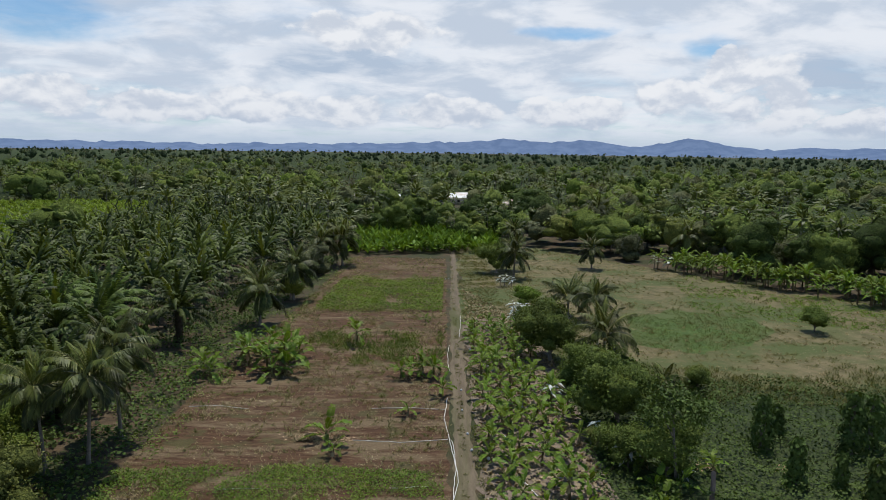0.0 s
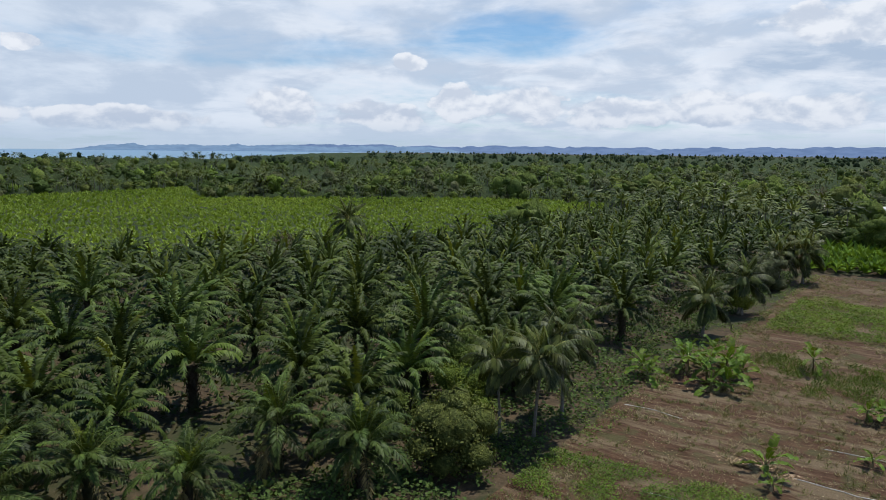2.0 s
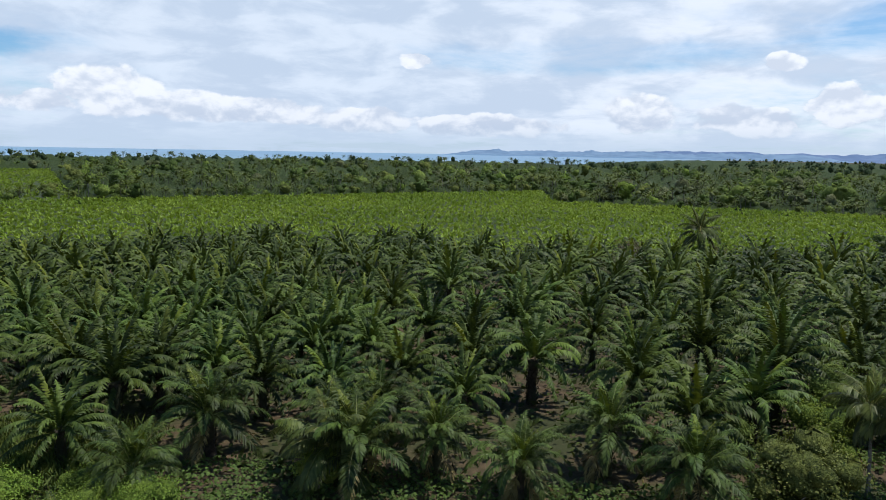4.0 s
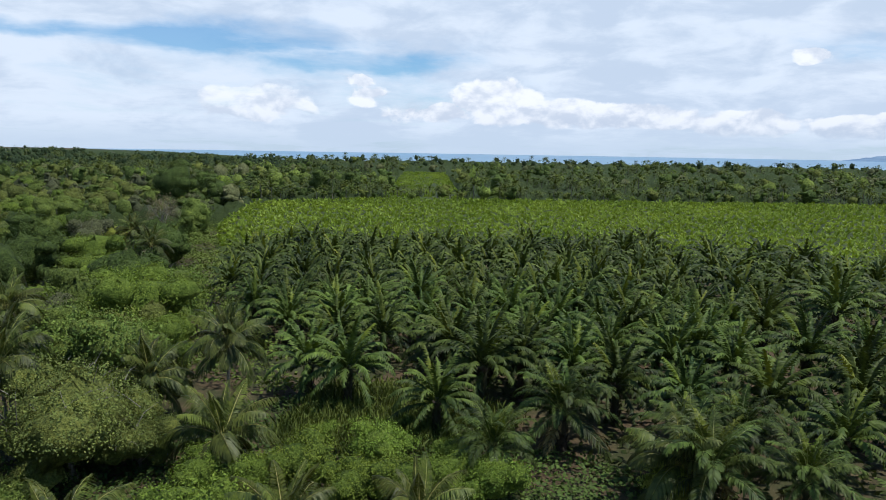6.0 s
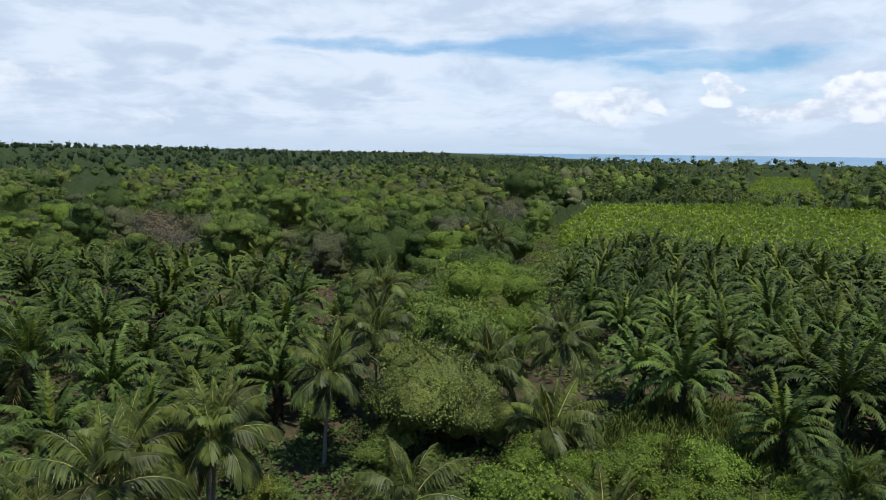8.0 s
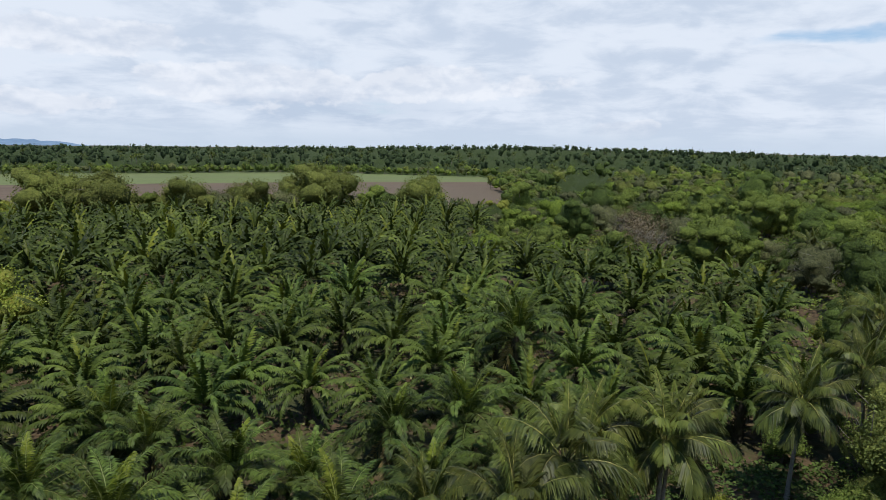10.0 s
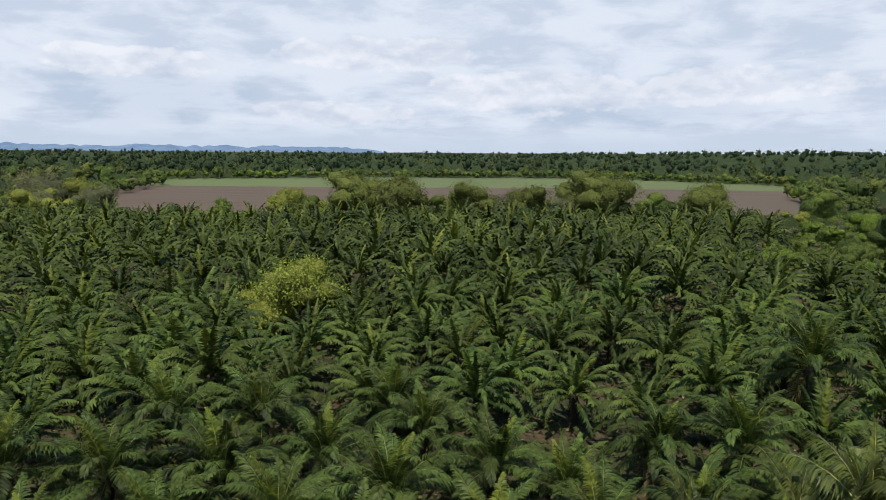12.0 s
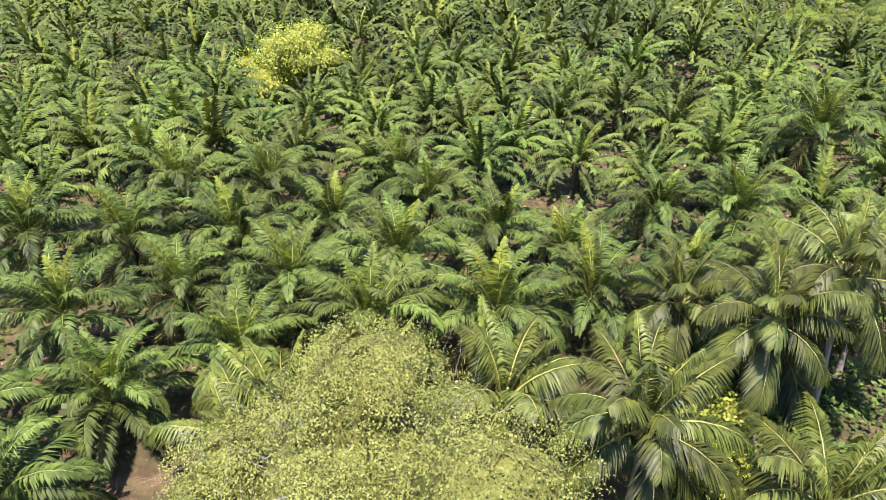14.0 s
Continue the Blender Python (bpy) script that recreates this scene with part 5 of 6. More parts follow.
place(T_BROWN, [(-71, -92, 0, 1.0), (-84, -112, 60, 1.0), (-81, -106, 120, 0.95), (120, -196, 180, 1.43), (-87, 97, 240, 0.6), (-89, 78, 300, 0.75), (-36, 268, 20, 1.0), (55, 250, 80, 1.0), (-170, -80, 140, 0.9)])
T_ROW = tree("tree", 807, 13.0, 7.4, 1.2, 6500, 0.30, M_OLIVE, "tall feathery olive-green tree at the field edge", "woodland trees", 13, limbs=4, twigs=40)
place(T_ROW, [(13.5, -184, 0, 1.22), (26, -190, 70, 1.30), (-40, -188, 60, 1.38), (-4.3, -186, 150, 1.10), (-20, -192, 210, 1.02), (-68, -190, 300, 1.12), (-34, -192, 20, 1.1)])
# undergrowth and lower trees along the near edge of the field
rng = np.random.default_rng(33)
place(F_DARK, [(20, -188, 0, 0.98), (-30, -190, 50, 0.91), (-56, -190, 100, 0.91), (-96, -186, 150, 0.5), (78, -190, 200, 0.6)])
place(F_MID, [(3, -188, 0, 0.91), (-52, -186, 60, 1.04), (40, -190, 120, 0.85), (-78, -182, 180, 0.6), (62, -186, 240, 0.78), (90, -184, 300, 0.6), (-104, -196, 20, 1.04)])
place(F_LIGHT, [(-62, -200, 0, 0.91), (34, -184, 60, 0.72), (56, -184, 120, 0.65), (-12, -184, 180, 0.59), (70, -184, 240, 0.65), (-90, -176, 300, 0.6)])
place(F_GREY, [(98, -190, 0, 1.23), (110, -186, 60, 1.17), (-30, -187, 120, 1.04), (-12, -190, 30, 1.04), (112, -192, 90, 1.43)])
place(F_YELLOW, [(102, -180, 0, 1.04), (92, -190, 90, 0.6), (-92, -188, 180, 0.78), (8, -184, 20, 0.65), (-26, -184, 60, 0.65), (46, -186, 100, 0.78), (-44, -184, 140, 0.65), (66, -184, 10, 0.65), (112, -184, 70, 1.30)])
rng = np.random.default_rng(31)
WOOD_NEAR = [(-60, -32), (-89, -43), (-146, -62), (-190, -76), (-205, -150), (-150, -215), (-125, -210), (-76, -150), (-48, -114), (-60, -97), (-68, -72), (-58, -50)]
wood_templates = [F_DARK, F_MID, F_LIGHT, F_GREY, F_YELLOW]
for x, y in scatter_in(WOOD_NEAR, 105, rng):
    if math.hypot(x, y) < 66 or (y < -1.72 * abs(x) and y < -120):      # the view over the field stays open
        continue
    t = wood_templates[int(rng.choice(5, p=[0.24, 0.34, 0.22, 0.14, 0.06]))]
    o = copy_thing(t, pose(0, 0, 0))
    o.matrix_basis = pose(x, y, 0, 0, 0, rng.uniform(0, 360)) @ Matrix.Scale(rng.uniform(0.55, 0.95), 4)
for x, y in scatter_in([(-56, -120), (-92, -140), (-124, -190), (-112, -204), (-98, -190), (-72, -160)], 40, rng):
    t = wood_templates[int(rng.choice(5, p=[0.12, 0.34, 0.32, 0.1, 0.12]))]
    o = copy_thing(t, pose(0, 0, 0))
    o.matrix_basis = pose(x, y, 0, 0, 0, rng.uniform(0, 360)) @ Matrix.Scale(rng.uniform(0.34, 0.56), 4)
far_wood = scatter_in([(-180, -76), (-256, -92), (-330, -120), (-340, -300), (-300, -420), (-200, -290), (-170, -225), (-190, -150)], 900, rng)
rows = np.column_stack([far_wood, np.zeros(900), rng.uniform(0, 6.28, 900), rng.uniform(0.5, 0.95, 900), rng.uniform(0.75, 1.05, 900), rng.choice([0, 1, 2, 3, 4], 900, p=[0.26, 0.06, 0.36, 0.12, 0.20])])
WOOD_KINDS = in_colours([low_tree(760 + k, 140, 0.42, 4, 5, 6) for k in range(5)])
stuff("far_wood", spread_mesh("far_wood", WOOD_KINDS, rows, FOREST_MATS), "thick mixed broadleaf wood", "trees")
for x, y in scatter_in([(54, 138), (78, 108), (116, 78), (150, 110), (60, 190), (26, 200), (30, 172)], 30, rng):
    t = wood_templates[int(rng.choice(5, p=[0.3, 0.34, 0.14, 0.18, 0.04]))]
    o = copy_thing(t, pose(0, 0, 0))
    o.matrix_basis = pose(x, y, 0, 0, 0, rng.uniform(0, 360)) @ Matrix.Scale(rng.uniform(0.5, 0.85), 4)

place(B_LIGHT, [(-33.5, -15.2, 0, 1.25), (-42, -11.2, 60, 1.0), (-45.1, -6.5, 120, 0.95), (-40.6, -4.5, 180, 0.9), (-41.7, -2, 240, 0.85), (-41.1, 1.2, 300, 0.9), (12.3, 98, 30, 0.8), (-40, -7.4, 80, 0.8), (-31.7, 47.2, 140, 1.2), (-40.4, -17.2, 90, 0.85), (-45.4, -1.2, 10, 0.75), (-41, -13.6, 200, 0.8), (-49.5, -11.5, 20, 0.45), (-51.8, -5.7, 70, 0.4)])
place(B_MID, [(10, 125, 0, 1.7), (47, 85.5, 90, 0.9), (15.7, 45.3, 40, 1.1), (-29, -29, 130, 0.6), (12, 128, 200, 1.4), (24, 63, 260, 0.7), (13, 47, 330, 0.9), (-27, 41, 10, 0.9), (-34, 40, 100, 0.9), (-50, -20, 170, 0.8), (-47, -29, 20, 0.9), (-40, -35, 60, 0.8), (-53, -33, 100, 1.0), (-46, -38, 140, 0.7), (-37, -27, 180, 0.7), (-54, -44, 220, 0.9), (-30, -33, 260, 0.6), (-50, -47, 300, 0.8)])
place(B_YELLOW, [(-28.9, -29.3, 60, 0.7), (-11.1, -24.1, 120, 1.1), (-10.5, -21, 180, 0.9), (-42, 12, 240, 0.9)])
place(B_GREY, [(-42.4, -26.6, 0, 1.5), (12.5, 49, 120, 0.4), (-44, -23, 200, 0.8)])
T_OVER = tree("tree", 815, 9.6, 6.1, 2.6, 130000, 0.075, M_OVER, "broad pale yellow-green tree with fine leaves and grey twigs", "woodland trees", 16, thin=0.02, limbs=4, twigs=420, twig_r=0.3)
place(T_OVER, [(2.5, -15.4, 0, 1.02)])

T_FINE = tree("tree", 816, 6.6, 3.7, 0.9, 5200, 0.2, M_TREE, "dense dark green hedge tree with small leaves", "woodland trees", 12, thin=0.03, limbs=3)
place(T_FINE, [(11.7, 72, 0, 1.0), (14.4, 54, 60, 1.0), (13.2, 63, 120, 0.72), (16.2, 60, 180, 0.6), (-56, -31, 240, 1.25), (-61, -39, 300, 1.2), (10.6, 80, 30, 0.6), (-33, 52, 80, 0.9), (-58, -35, 160, 1.1), (-73, -42, 240, 1.2), (-80, -37, 320, 1.2)])
T_OLIVE = tree("tree", 818, 5.6, 3.6, 0.9, 4200, 0.18, M_OLIVE, "rounded olive-green leafy tree", "woodland trees", 12, thin=0.03, limbs=3)
place(T_OLIVE, [(-26.2, 37.3, 50, 0.92), (-64, -34, 90, 1.15), (-54, -27, 10, 0.8), (-70, -50, 200, 1.2)])
T_BRIGHT = tree("tree", 817, 7.6, 4.6, 1.0, 9500, 0.16, M_TREE_LIGHT, "bright green tree hung with creepers", "woodland trees", 13, thin=0.03, limbs=3)
place(T_BRIGHT, [(-69, -35, 0, 1.25), (-62, -30.5, 80, 0.85), (-76, -40, 160, 1.15), (-64, -38, 240, 0.8)])

# ---- coconut palms ----
C_TALL = coconut_palm(901, 6.6, 0.5, 5)
C_TALL2 = coconut_palm(902, 7.0, -0.4, 4)
C_SHORT = coconut_palm(903, 4.2, 0.2, 3)
C_LOW = coconut_palm(904, 2.2, 0.1, 0, 1)
place(C_TALL, [(-23.9, 45.2, 0, 0.98), (-52.5, -20, 60, 1.05), (-35.7, -30.6, 120, 1.0), (-23.3, -27.9, 200, 1.03), (-13.3, -24.1, 300, 1.0), (-50.5, -36.5, 30, 1.0), (-92.6, -79.3, 90, 1.1), (66, 165, 150, 1.1),
               (38, 169, 210, 1.25), (28, 223, 270, 1.2), (-107, -52, 10, 1.0)])
place(C_TALL2, [(-26.4, 44.4, 0, 0.86), (-24.3, 50.8, 80, 1.0), (-44.8, -32.6, 140, 1.0), (-57.7, -41.5, 220, 1.1), (-24.9, -29.5, 310, 0.95), (-19.8, -29.6, 40, 1.0), (-16.6, -25.7, 100, 1.12), (-117, -85, 160, 1.1),
                (-122, -63, 220, 1.0), (48, 162, 280, 1.0), (17.6, 76, 340, 0.85), (14.7, 140, 20, 0.85), (-72, -170, 70, 0.9)])
place(C_SHORT, [(-22.5, 85, 0, 1.1), (-21.5, 100, 60, 1.15), (-18.8, 131, 120, 1.25), (-22, 128, 180, 1.2), (16, 66, 240, 1.05), (12.6, 120, 300, 1.1), (-50.5, -25.2, 30, 1.05), (-7, -20.2, 90, 1.15), (50, 141, 150, 1.2), (28.5, 131, 210, 0.9), (-108, 114, 270, 1.5),
                (-11.3, -29.5, 330, 1.0)])
place(C_LOW, [(-43.9, -17, 0, 1.25), (-30.7, -20.2, 70, 1.15), (-33.8, -10.1, 140, 1.1), (-42.7, 13, 210, 1.2), (-15.6, -29.2, 280, 1.5), (-2.3, -23.4, 350, 1.3), (6.9, -22.8, 60, 1.2), (8.3, -20.9, 130, 1.1), (-13.3, -18.3, 200, 1.2), (3, -25.6, 270, 1.0),
              (20, 60.5, 340, 0.7), (16.8, 90.6, 50, 1.2), (-36, -3, 10, 1.0)])
big_palm = oil_palm_near(950, 5.0, 6)
tagged(big_palm, "tall old oil palm with a skirt of withered fronds")
big_palm.matrix_basis = pose(-27.6, -52, 0, 0, 0, 40) @ Matrix.Scale(1.2, 4)

# ---- bananas ----
BAN = [banana_plant(1000 + k, (0.8, 1.05, 1.3, 1.5, 0.65)[k], (8, 9, 10, 10, 8)[k]) for k in range(5)]
rng = np.random.default_rng(41)
ban = {k: [] for k in range(5)}
strip = scatter_in([(3.4, 38), (10.5, 38), (11, 60), (9, 86), (3.6, 84)], 400, rng)
kept = []
for x, y in strip:
    if all((x - a) ** 2 + (y - b) ** 2 > 1.55 ** 2 for a, b in kept) and len(kept) < 105:
        kept.append((x, y))
        ban[int(rng.integers(0, 5))].append((x, y, rng.uniform(0, 360), rng.uniform(0.62, 0.95)))
row_plants = [banana_row_plant(1020 + k, (1.5, 1.9, 2.3)[k]) for k in range(3)]
row_spots = {k: [] for k in range(3)}
for x, y in scatter_in([(40, 131), (46, 137), (72, 107), (96, 84), (88, 79), (63, 99)], 120, rng):
    row_spots[int(rng.integers(0, 3))].append((x, y, rng.uniform(0, 360), rng.uniform(0.8, 1.2)))
for k in row_spots:
    place(row_plants[k], row_spots[k])
clumps = [(-8.6, 50.6, 1.0), (-2.6, 56, 0.6), (0.2, 60.5, 0.75), (-0.6, 66, 0.9), (-1.7, 66.3, 0.85), (-2.9, 66, 0.8), (-3.8, 65.6, 0.7), (-7.6, 48, 0.55), (-9.4, 77, 0.95), (-16.3, 65.5, 1.15), (-15.2, 66.5, 1.2),
          (-17.2, 67.5, 1.1), (-16, 69.5, 1.2), (-14.8, 71, 1.1), (-18, 72, 1.1), (-19.5, 69, 1.1), (-20.5, 70.5, 1.15), (-22, 64.5, 1.1), (-23, 66, 1.0), (-16, 74, 1.1), (-18.5, 75, 1.0), (-2, 88, 0.5)]
for x, y, s in clumps:
    ban[int(rng.integers(0, 5))].append((x, y, rng.uniform(0, 360), s * 1.1))
for x, y in scatter_in([(13, 40), (20, 40), (19, 47), (12, 47)], 9, rng):
    ban[int(rng.integers(0, 5))].append((x, y, rng.uniform(0, 360), rng.uniform(0.6, 0.9)))
for k in ban:
    place(BAN[k], ban[k])

# ---- crops, grass and creepers ----
ground_leaves("cover_crop", [(-22, 38), (0.3, 38), (0.3, 45.2), (-10, 46.2), (-22, 45)], 26000, 0.13, 0.34, M_CROP, "low leafy green cover crop", "crop", 1, 0.25, patchy=-0.12)
ground_leaves("bean_patch", [(-17.5, 93), (0.2, 93.5), (0.4, 117), (-16.5, 116)], 22000, 0.2, 0.8, M_CROP, "thick patch of bright green bean plants", "crop", 2, 0.5, patchy=-0.3)
ground_leaves("corn_rows", [(-11, 68.5), (0.3, 69), (0.4, 81.5), (-12, 82.5), (-17, 78), (-12, 74)], 7000, 0.5, 0.9, M_CORN, "rows of pale green young corn", "crop", 3, blade=True, lean=0.9, patchy=-0.1)
tufts("field_weeds", PLOT, 2600, 0.30, M_GRASS, "scattered weeds and grass on the plots", 4)
tufts("field_dry_grass", PLOT, 3400, 0.30, M_STRAW, "pale dry grass standing in the furrows", 44, cut=0.05)
ground_leaves("field_straw", PLOT, 30000, 0.12, 0.05, M_STRAW, "dry stalks lying on the soil", "straw", 5, scale=0.22, patchy=0.04)
MEADOW = [(10, 62), (40, 60), (98, 62), (65, 101), (42, 130), (22, 158), (3.4, 160), (3, 90), (9, 86)]
tufts("meadow_grass", MEADOW, 3600, 0.34, M_GRASS, "tufted meadow grass", 6, scale=0.12)
tufts("meadow_dry_grass", MEADOW, 2200, 0.3, M_STRAW, "dry tufted meadow grass", 46, scale=0.12, cut=0.0)
tufts("meadow_green_grass", [(36, 96), (64, 80), (84, 66), (70, 98), (44, 127), (40, 118)], 1500, 0.36, M_CROP, "fresh green grass along the bananas", 47, scale=0.1, cut=-0.1)
tufts("tall_weeds", [(18, 60), (60, 58), (90, 60), (80, 74), (40, 70), (20, 70)], 1300, 0.6, M_GRASS, "tall rough weeds", 48, scale=0.1, cut=-0.2)
tufts("path_grass", [(1.5, 36), (2.0, 36), (2.2, 160), (1.7, 160)], 500, 0.16, M_GRASS, "thin grass along the middle of the track", 49, cut=-0.1)
tufts("verge_grass", [(2.6, 36), (3.6, 36), (4, 84), (9, 92), (9, 140), (2.9, 150)], 2200, 0.26, M_GRASS, "grass verge beside the track", 50)
ground_leaves("turf_grass", [(22.5, 78), (25, 92), (33, 97), (42, 92), (42, 84), (36, 79), (29, 75)], 14000, 0.2, 0.25, M_TREE, "short green turf", "grass", 7, blade=True, lean=0.9, patchy=-0.35)
ground_leaves("creepers", [(10, 36), (60, 36), (70, 58), (40, 64), (12, 67)], 46000, 0.22, 0.5, M_TREE_DARK, "tangled green creepers over the ground", "creepers", 8, 1.1)
ground_leaves("reeds", [(-62, -14), (-48, -16), (-46, -6), (-54, 4), (-62, -4)], 9000, 0.8, 1.7, M_TREE, "patch of tall green reeds", "grass", 9, blade=True, lean=0.6)
ground_leaves("undergrowth", [(-30, 36), (-48, 8), (-60, -14), (-50, -30), (-30, -40), (-10, -30), (-6, -18), (-30, -14), (-28, 20), (-20, 34)], 44000, 0.30, 0.8, M_TREE_DARK, "dark green undergrowth between the trees", "undergrowth", 10, 0.6)
ground_leaves("wood_undergrowth", WOOD_NEAR, 44000, 0.5, 2.0, M_TREE, "green undergrowth of the wood", "undergrowth", 11, 2.5, scale=0.08)
ground_leaves("grove_ferns", [(-60, -50), (-40, -40), (-16, -32), (16, -25), (40, -30), (70, -60), (70, -120), (-44, -112), (-62, -76)], 40000, 0.4, 0.8, M_OIL, "dark ferns between the oil palms", "undergrowth", 18, 0.4)
ground_leaves("grove_floor", OIL_SOUTH, 36000, 0.3, 0.25, M_GRASS, "grass and fallen fronds under the oil palms", "undergrowth", 12)
ground_leaves("banana_litter", [(3, 36), (11, 36), (12, 84), (3.5, 110)], 7000, 0.36, 0.08, M_STRAW, "dead banana leaves on the soil", "straw", 13)
ground_leaves("edge_grass", [(-27, 37), (-20.5, 37), (-18.5, 90), (-17, 140), (-25, 140), (-27, 80)], 14000, 0.2, 0.45, M_TREE, "low weeds along the edge of the palms", "grass", 14, 0.35, patchy=0.0)
ground_leaves("palm_undergrowth", OIL_WEST, 40000, 0.5, 0.9, M_OIL, "dark ferns under the oil palms", "undergrowth", 15, 0.4)
ground_leaves("boundary_thicket", [(-58, -14), (-89, -32), (-146, -50), (-182, -60), (-182, -78), (-146, -64), (-89, -46), (-62, -32)], 20000, 0.4, 2.0, M_TREE, "thicket between the palms and the wood", "undergrowth", 16, 2.6, scale=0.12)
ground_leaves("edge_thicket", [(-36, 34), (-23, 36), (-22, 60), (-23, 90), (-20, 140), (-30, 142), (-33, 70)], 20000, 0.3, 0.8, M_TREE_DARK, "dark undergrowth along the edge of the palms", "undergrowth", 17, 0.7, patchy=-0.25)

# ---- creeper-clad stumps, silver-leaved plants, post, pipes, chips, houses ----
def vine_stump(seed, h, r):
    q = np.random.default_rng(seed)
    ob = tagged(thing("creeper_stump"), "dead stump wrapped in dark green creeper", "stump", "creeper-clad stumps")
    child("stump", mesh_np("stump", [(*tube([(0, 0, 0), (0.05, 0, h * 0.5), (0, 0.05, h * 0.93)], [0.22, 0.17, 0.1], 7), 0)], [M_BARK]), ob)
    n = 900
    z = h * q.random(n)
    a = q.uniform(0, 6.283, n)
    rr = r * (0.55 + 0.45 * np.sin(z / h * 9 + seed) ** 2) * (1 - 0.45 * z / h) * q.uniform(0.7, 1.1, n)
    p = np.stack([rr * np.cos(a), rr * np.sin(a), z], 1)
    out = np.stack([np.cos(a), np.sin(a), np.full(n, 0.35)], 1)
    ln = q.uniform(0.18, 0.36, n)
    child("creeper", mesh_np("creeper", [(*cards(p, out * 0.3 - (0, 0, 1) + q.normal(0, 0.4, (n, 3)), out, ln, ln * 0.8), 0)], [M_TREE_DARK]), ob, label="hanging dark green creeper leaves")
    return ob


STUMPS = [vine_stump(1100 + k, (3.4, 4.2, 2.6)[k], (0.8, 1.1, 0.9)[k]) for k in range(3)]
place(STUMPS[0], [(23.9, 44.2, 0, 1.0), (26.6, 43.6, 90, 0.8), (32, 46, 180, 1.0)])
place(STUMPS[1], [(24.3, 50.2, 0, 1.0), (30.5, 49.2, 100, 1.15), (32.6, 50.4, 200, 1.0)])
place(STUMPS[2], [(26.4, 52.4, 0, 1.0), (27.9, 41.8, 60, 1.1), (20.6, 55, 120, 0.6), (35, 53, 240, 1.0)])


def silver_plant(seed):
    q = np.random.default_rng(seed)
    ob = tagged(thing("silver_plant"), "shrub with large pale silvery drooping leaves", "shrub", "silver-leaved shrubs")
    child("stem", mesh_np("stem", [(*tube([(0, 0, 0), (0.05, 0, 0.8), (0.1, 0.05, 1.7)], [0.06, 0.045, 0.02], 5), 0)], [M_BARK]), ob)
    for k in range(9):
        v, f = cards(np.zeros((1, 3)), np.array([[1.0, 0, -0.25]]), np.array([[0.2, 0, 1.0]]), 0.75, 0.26, 0.25)
        if k == 0:
            me = mesh_np("silver_leaf", [(v, f, 0)], [M_SILVER])
        child("leaf", me, ob, pose(0.05, 0, 0.7 + 0.12 * k, 0, q.uniform(-55, 15), k * GOLDEN) @ Matrix.Scale(q.uniform(1.0, 1.6), 4))
    return ob


SILVER = silver_plant(1150)
place(SILVER, [(9.6, 112, 0, 1.2), (10.4, 113, 50, 1.2), (11.5, 112.5, 90, 1.0), (9.8, 92, 100, 1.2), (10.8, 90, 150, 1.3), (11.6, 91, 200, 1.2), (9.7, 59.5, 250, 1.0), (10.4, 60.5, 300, 0.9), (12.6, 48, 30, 1.2), (13.3, 46.5, 80, 1.2),
               (14.4, 47.6, 130, 1.1), (12.2, 51, 180, 1.0), (16.4, 44.4, 230, 0.8), (41, 133, 0, 1.6), (43, 131, 60, 1.6), (8.9, 87, 10, 1.0)])


def wood_post():
    ob = tagged(thing("fence_post", 17.5, 42.0, 0, 20), "weathered grey wooden post with a split top", "post")
    v, f = tube([(0, 0, 0), (0.01, 0, 1.0), (0, 0.02, 1.9), (0.02, 0, 2.05)], [0.17, 0.155, 0.15, 0.06], 8)
    child("post", mesh_np("post", [(v, f, 0)], [M_POST]), ob)


wood_post()


def slim_tree():
    ob = tagged(thing("slim_tree", 15.7, 44.3, 0, 0), "young tree with a bare pale trunk and dark crown", "tree")
    child("trunk", mesh_np("trunk", [(*tube([(0.3, 0, 0), (0.1, 0, 1.6), (-0.1, 0, 3.4), (-0.2, 0.1, 5.0)], [0.14, 0.11, 0.09, 0.05], 7), 0)], [M_PALM_TRUNK]), ob)
    child("limb", mesh_np("limb", [(*tube([(-0.08, 0, 3.2), (-0.7, 0, 4.4), (-0.9, 0.1, 5.2)], [0.06, 0.04, 0.02], 5), 0)], [M_PALM_TRUNK]), ob)
    q = np.random.default_rng(1160)
    child("crown", mesh_np("crown", [(*crown_cards(q, lobe_set(q, 2.4, 4.0, 6.4, 6), 1500, 0.26), 0)], [M_TREE_DARK]), ob)


slim_tree()


def pipe(points, r, name="irrigation_pipe", label="white plastic irrigation pipe lying on the soil"):
    """A pipe along a gently wandering line on the ground."""
    q = np.random.default_rng(len(points))
    pts = []
    for (x0, y0), (x1, y1) in zip(points, points[1:]):
        n = max(2, int(math.hypot(x1 - x0, y1 - y0) / 0.7))
        pts += [(x0 + (x1 - x0) * i / n + q.normal(0, 0.03), y0 + (y1 - y0) * i / n + q.normal(0, 0.03), r + 0.02) for i in range(n)]
    pts.append((*points[-1], r + 0.02))
    ob = new(name, mesh_np(name, [(*tube(pts, np.full(len(pts), r), 6), 0)], [M_PIPE]))
    return tagged(ob, label, "pipe", "irrigation pipes")


pipe([(0.6, 36), (0.9, 41), (1.2, 46), (0.8, 51), (0.4, 55), (0.7, 60)], 0.032)
pipe([(0.4, 36), (0.7, 40), (1.35, 44), (1.1, 50), (0.9, 51)], 0.027)
pipe([(-6.8, 50.7), (-3, 50.3), (0.7, 51.0)], 0.026)
pipe([(-21.4, 57.2), (-19, 57.4), (-16.2, 56.8)], 0.026)
pipe([(-5.9, 57.3), (-2, 57.5), (0.5, 57.2)], 0.027)
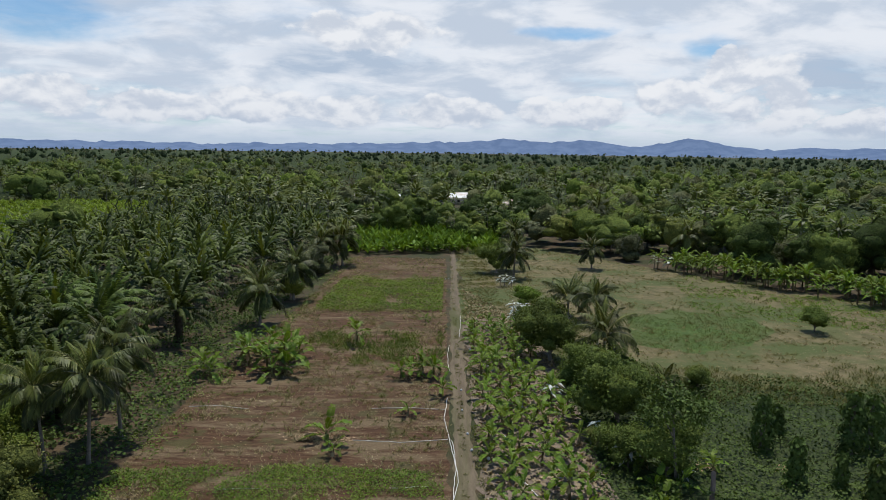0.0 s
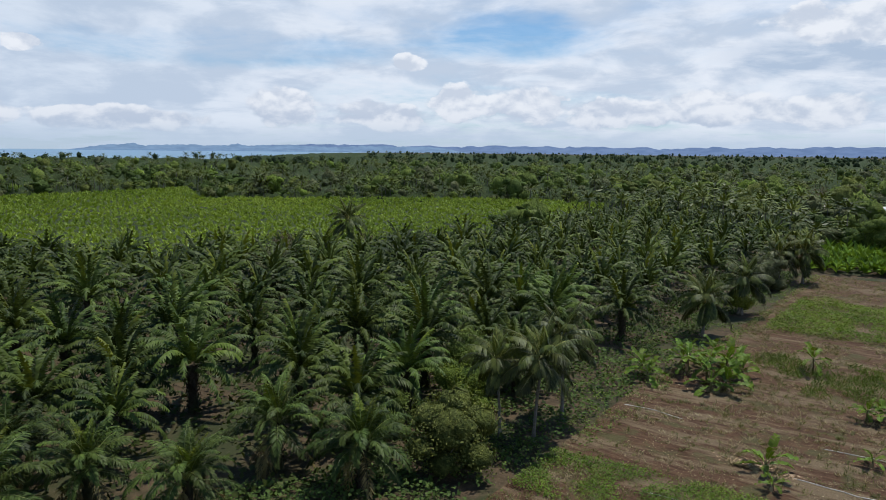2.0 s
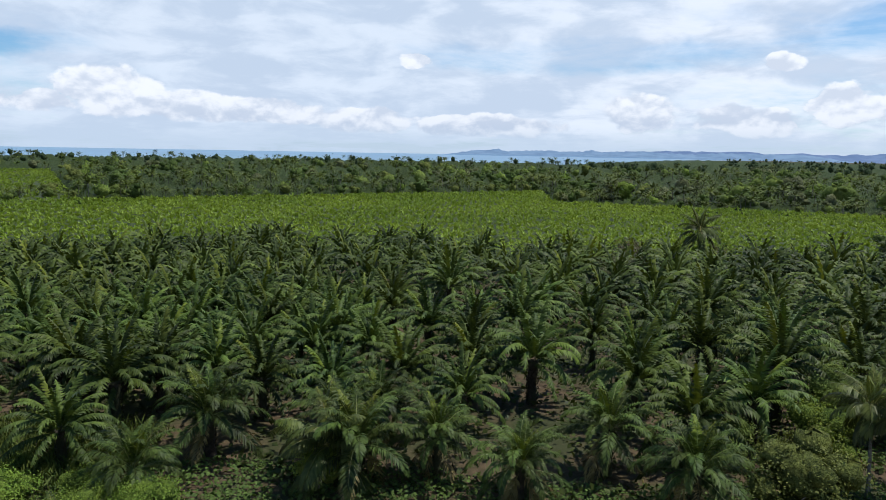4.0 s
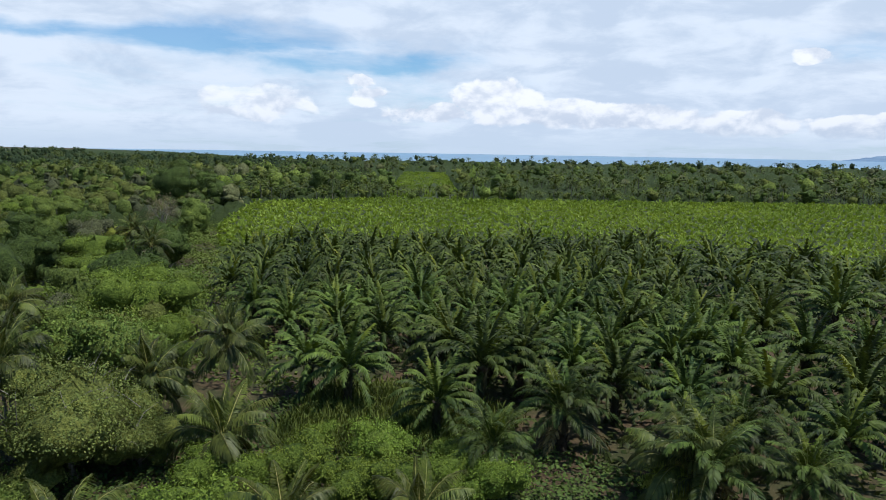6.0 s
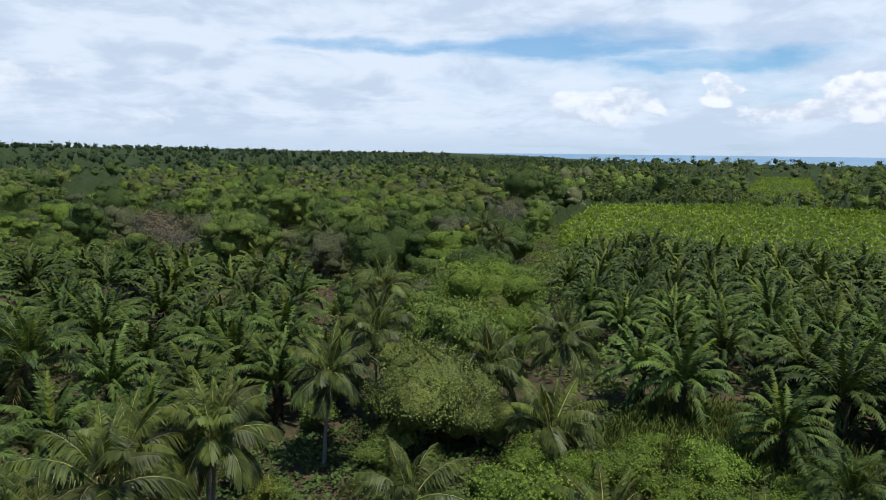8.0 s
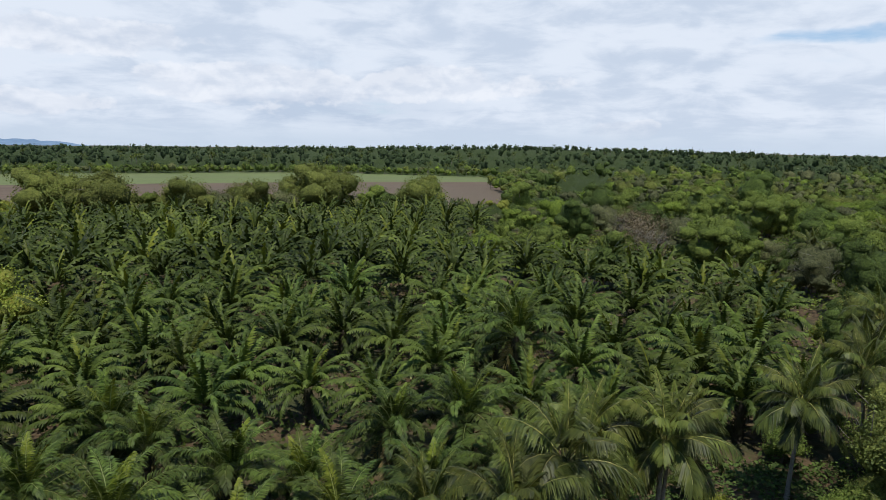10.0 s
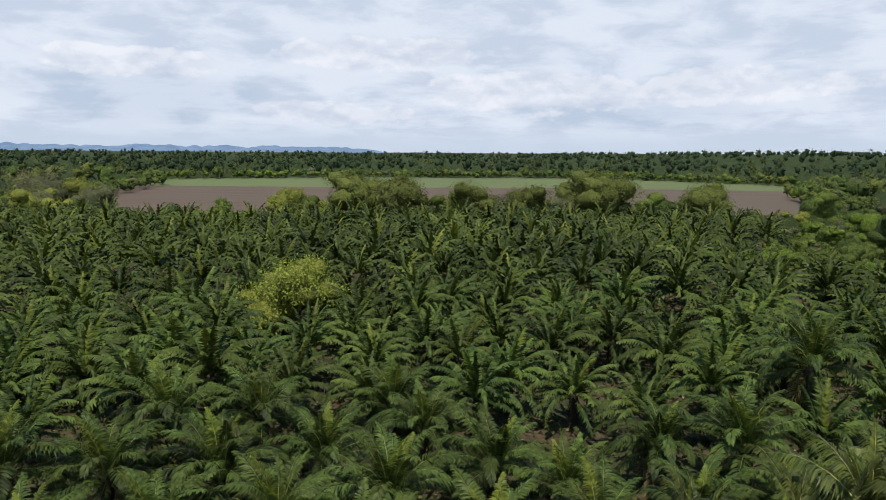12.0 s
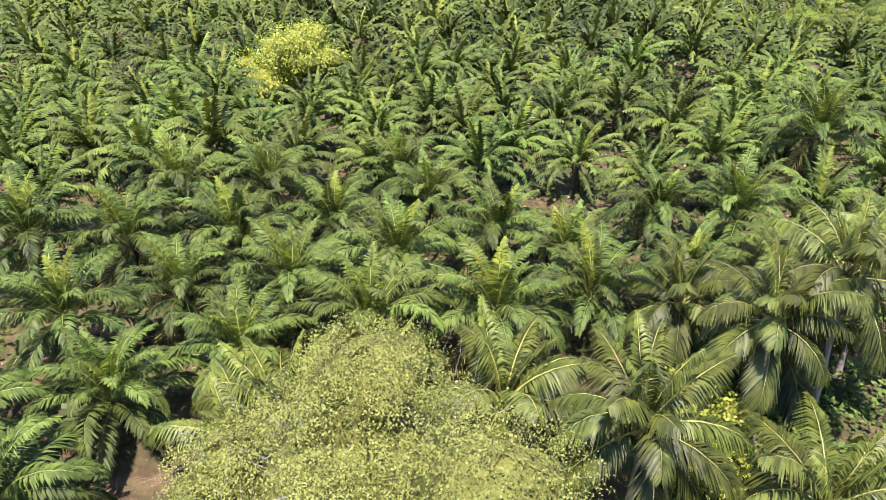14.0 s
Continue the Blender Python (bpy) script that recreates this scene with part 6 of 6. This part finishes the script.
pipe([(-14.5, 42.7), (-11.5, 42.8)], 0.027)
pipe([(-3.2, 43.1), (-0.6, 43.4)], 0.026)
pipe([(2.2, 81), (2.5, 86), (2.6, 92)], 0.026)
pipe([(0.9, 68), (0.8, 74), (1.0, 77)], 0.026)
pipe([(5.3, 45.2), (6.4, 42.2)], 0.05, "bamboo_pole", "pale pole leaning on the ground")


def chip_pile(x, y, r, n, seed):
    q = np.random.default_rng(seed)
    p = np.column_stack([q.normal(0, r, n) + x, q.normal(0, r * 0.5, n) + y, 0.02 + 0.1 * q.random(n)])
    v, f = cards(p, unit(q.normal(0, 1, (n, 3)) * (1, 1, 0.3)), q.normal(0, 0.4, (n, 3)) + (0, 0, 1), q.uniform(0.12, 0.35, n), 0.09)
    stuff("wood_chips", mesh_np("wood_chips", [(v, f, 0)], [M_CHIPS]), "scattered orange wood chips", "wood chips")


for a in [(-9.8, 51.2, 0.9, 160, 1), (-7.3, 50.9, 0.5, 90, 2), (18.6, 46.8, 0.7, 120, 3), (24.5, 46.5, 0.5, 60, 4), (8.8, 84, 1.0, 140, 5), (7.3, 45, 0.5, 60, 6)]:
    chip_pile(*a)


def plastic_bag(x, y, z, s, mat, label):
    q = np.random.default_rng(int(x * 31 + y * 7) % 9999)
    v, f = ball(0.3 * s, 0, 6, 8, 1.1)
    v = v * (1 + q.normal(0, 0.12, (len(v), 1)))
    ob = new("plastic_bag", mesh_np("plastic_bag", [(v + (0, 0, 0.3 * s), f, 0)], [mat]))
    ob.matrix_basis = pose(x, y, z, q.uniform(-20, 20), q.uniform(-20, 20), q.uniform(0, 360))
    tagged(ob, label, "plastic bag", "plastic bags")


rng = np.random.default_rng(77)
for k, (x, y) in enumerate(scatter_in([(2.6, 42), (10, 42), (10, 72), (3, 76)], 16, rng)):
    plastic_bag(x, y, 0, rng.uniform(0.25, 0.5), M_BAG_BLUE if k % 5 == 0 else M_BAG, "crumpled blue plastic bag on the soil" if k % 5 == 0 else "crumpled white plastic bag on the soil")
for x, y in [(2.2, 52), (1.9, 57), (2.4, 49), (0.8, 118), (1.3, 118.5), (2.0, 62)]:
    plastic_bag(x, y, 0, 0.32, M_BAG, "crumpled white plastic bag on the soil")


def house(x, y, w, d, h, rz, roof_mat, label):
    """A hut: four walls, a pitched metal roof with overhang, door and windows."""
    ob = tagged(thing("house", x, y, 0, rz), label, "house", "village houses")

    def box(x0, y0, z0, x1, y1, z1):
        v = np.array([(a, b, c) for a in (x0, x1) for b in (y0, y1) for c in (z0, z1)], dtype=float)
        return v, np.array([(0, 1, 3, 2), (4, 6, 7, 5), (0, 4, 5, 1), (2, 3, 7, 6), (0, 2, 6, 4), (1, 5, 7, 3)])

    for a in ((-w / 2, -d / 2, w / 2, -d / 2 + 0.12), (-w / 2, d / 2 - 0.12, w / 2, d / 2), (-w / 2, -d / 2 + 0.12, -w / 2 + 0.12, d / 2 - 0.12), (w / 2 - 0.12, -d / 2 + 0.12, w / 2, d / 2 - 0.12)):
        child("wall", mesh_np("wall", [(*box(a[0], a[1], 0, a[2], a[3], h), 0)], [M_WALL]), ob)
    rise = 0.22 * d
    for sg in (-1, 1):
        n = int(w / 0.5)
        xs = np.linspace(-w / 2 - 0.5, w / 2 + 0.5, n)
        wave = 0.05 * (np.arange(n) % 2)
        v = np.concatenate([np.column_stack([xs, np.full(n, sg * (d / 2 + 0.7)), h - 0.25 + wave]), np.column_stack([xs, np.zeros(n), h + rise + wave])])
        f = np.array([(i, i + 1, n + i + 1, n + i) for i in range(n - 1)])
        child("roof", mesh_np("roof", [(v, f, 0)], [roof_mat]), ob, label="corrugated metal roof sheet")
    for wx in (-w * 0.28, w * 0.28):
        child("window", mesh_np("window", [(*box(wx - 0.5, -d / 2 - 0.03, 1.1, wx + 0.5, -d / 2 - 0.003, 2.0), 0)], [M_DARKGLASS]), ob)
    child("door", mesh_np("door", [(*box(-0.45, -d / 2 - 0.04, 0.05, 0.45, -d / 2 - 0.003, 2.05), 0)], [M_POST]), ob)


for az, d, w, deep, h, rz in [(4.2, 285, 7, 5, 2.9, 6), (-0.7, 288, 12, 6, 3.1, -4), (-2.0, 294, 9, 6, 3.1, 12), (-5.6, 262, 9, 5, 2.8, 20), (-6.7, 266, 11, 6, 2.9, 4), (7.3, 290, 6, 5, 2.8, 15), (-3.6, 300, 8, 5, 2.9, -8), (2.8, 380, 8, 5, 3.0, 10)]:
    house(*polar(az, d), w, deep, h, rz, M_ROOF, "low village hut with a shining metal roof")
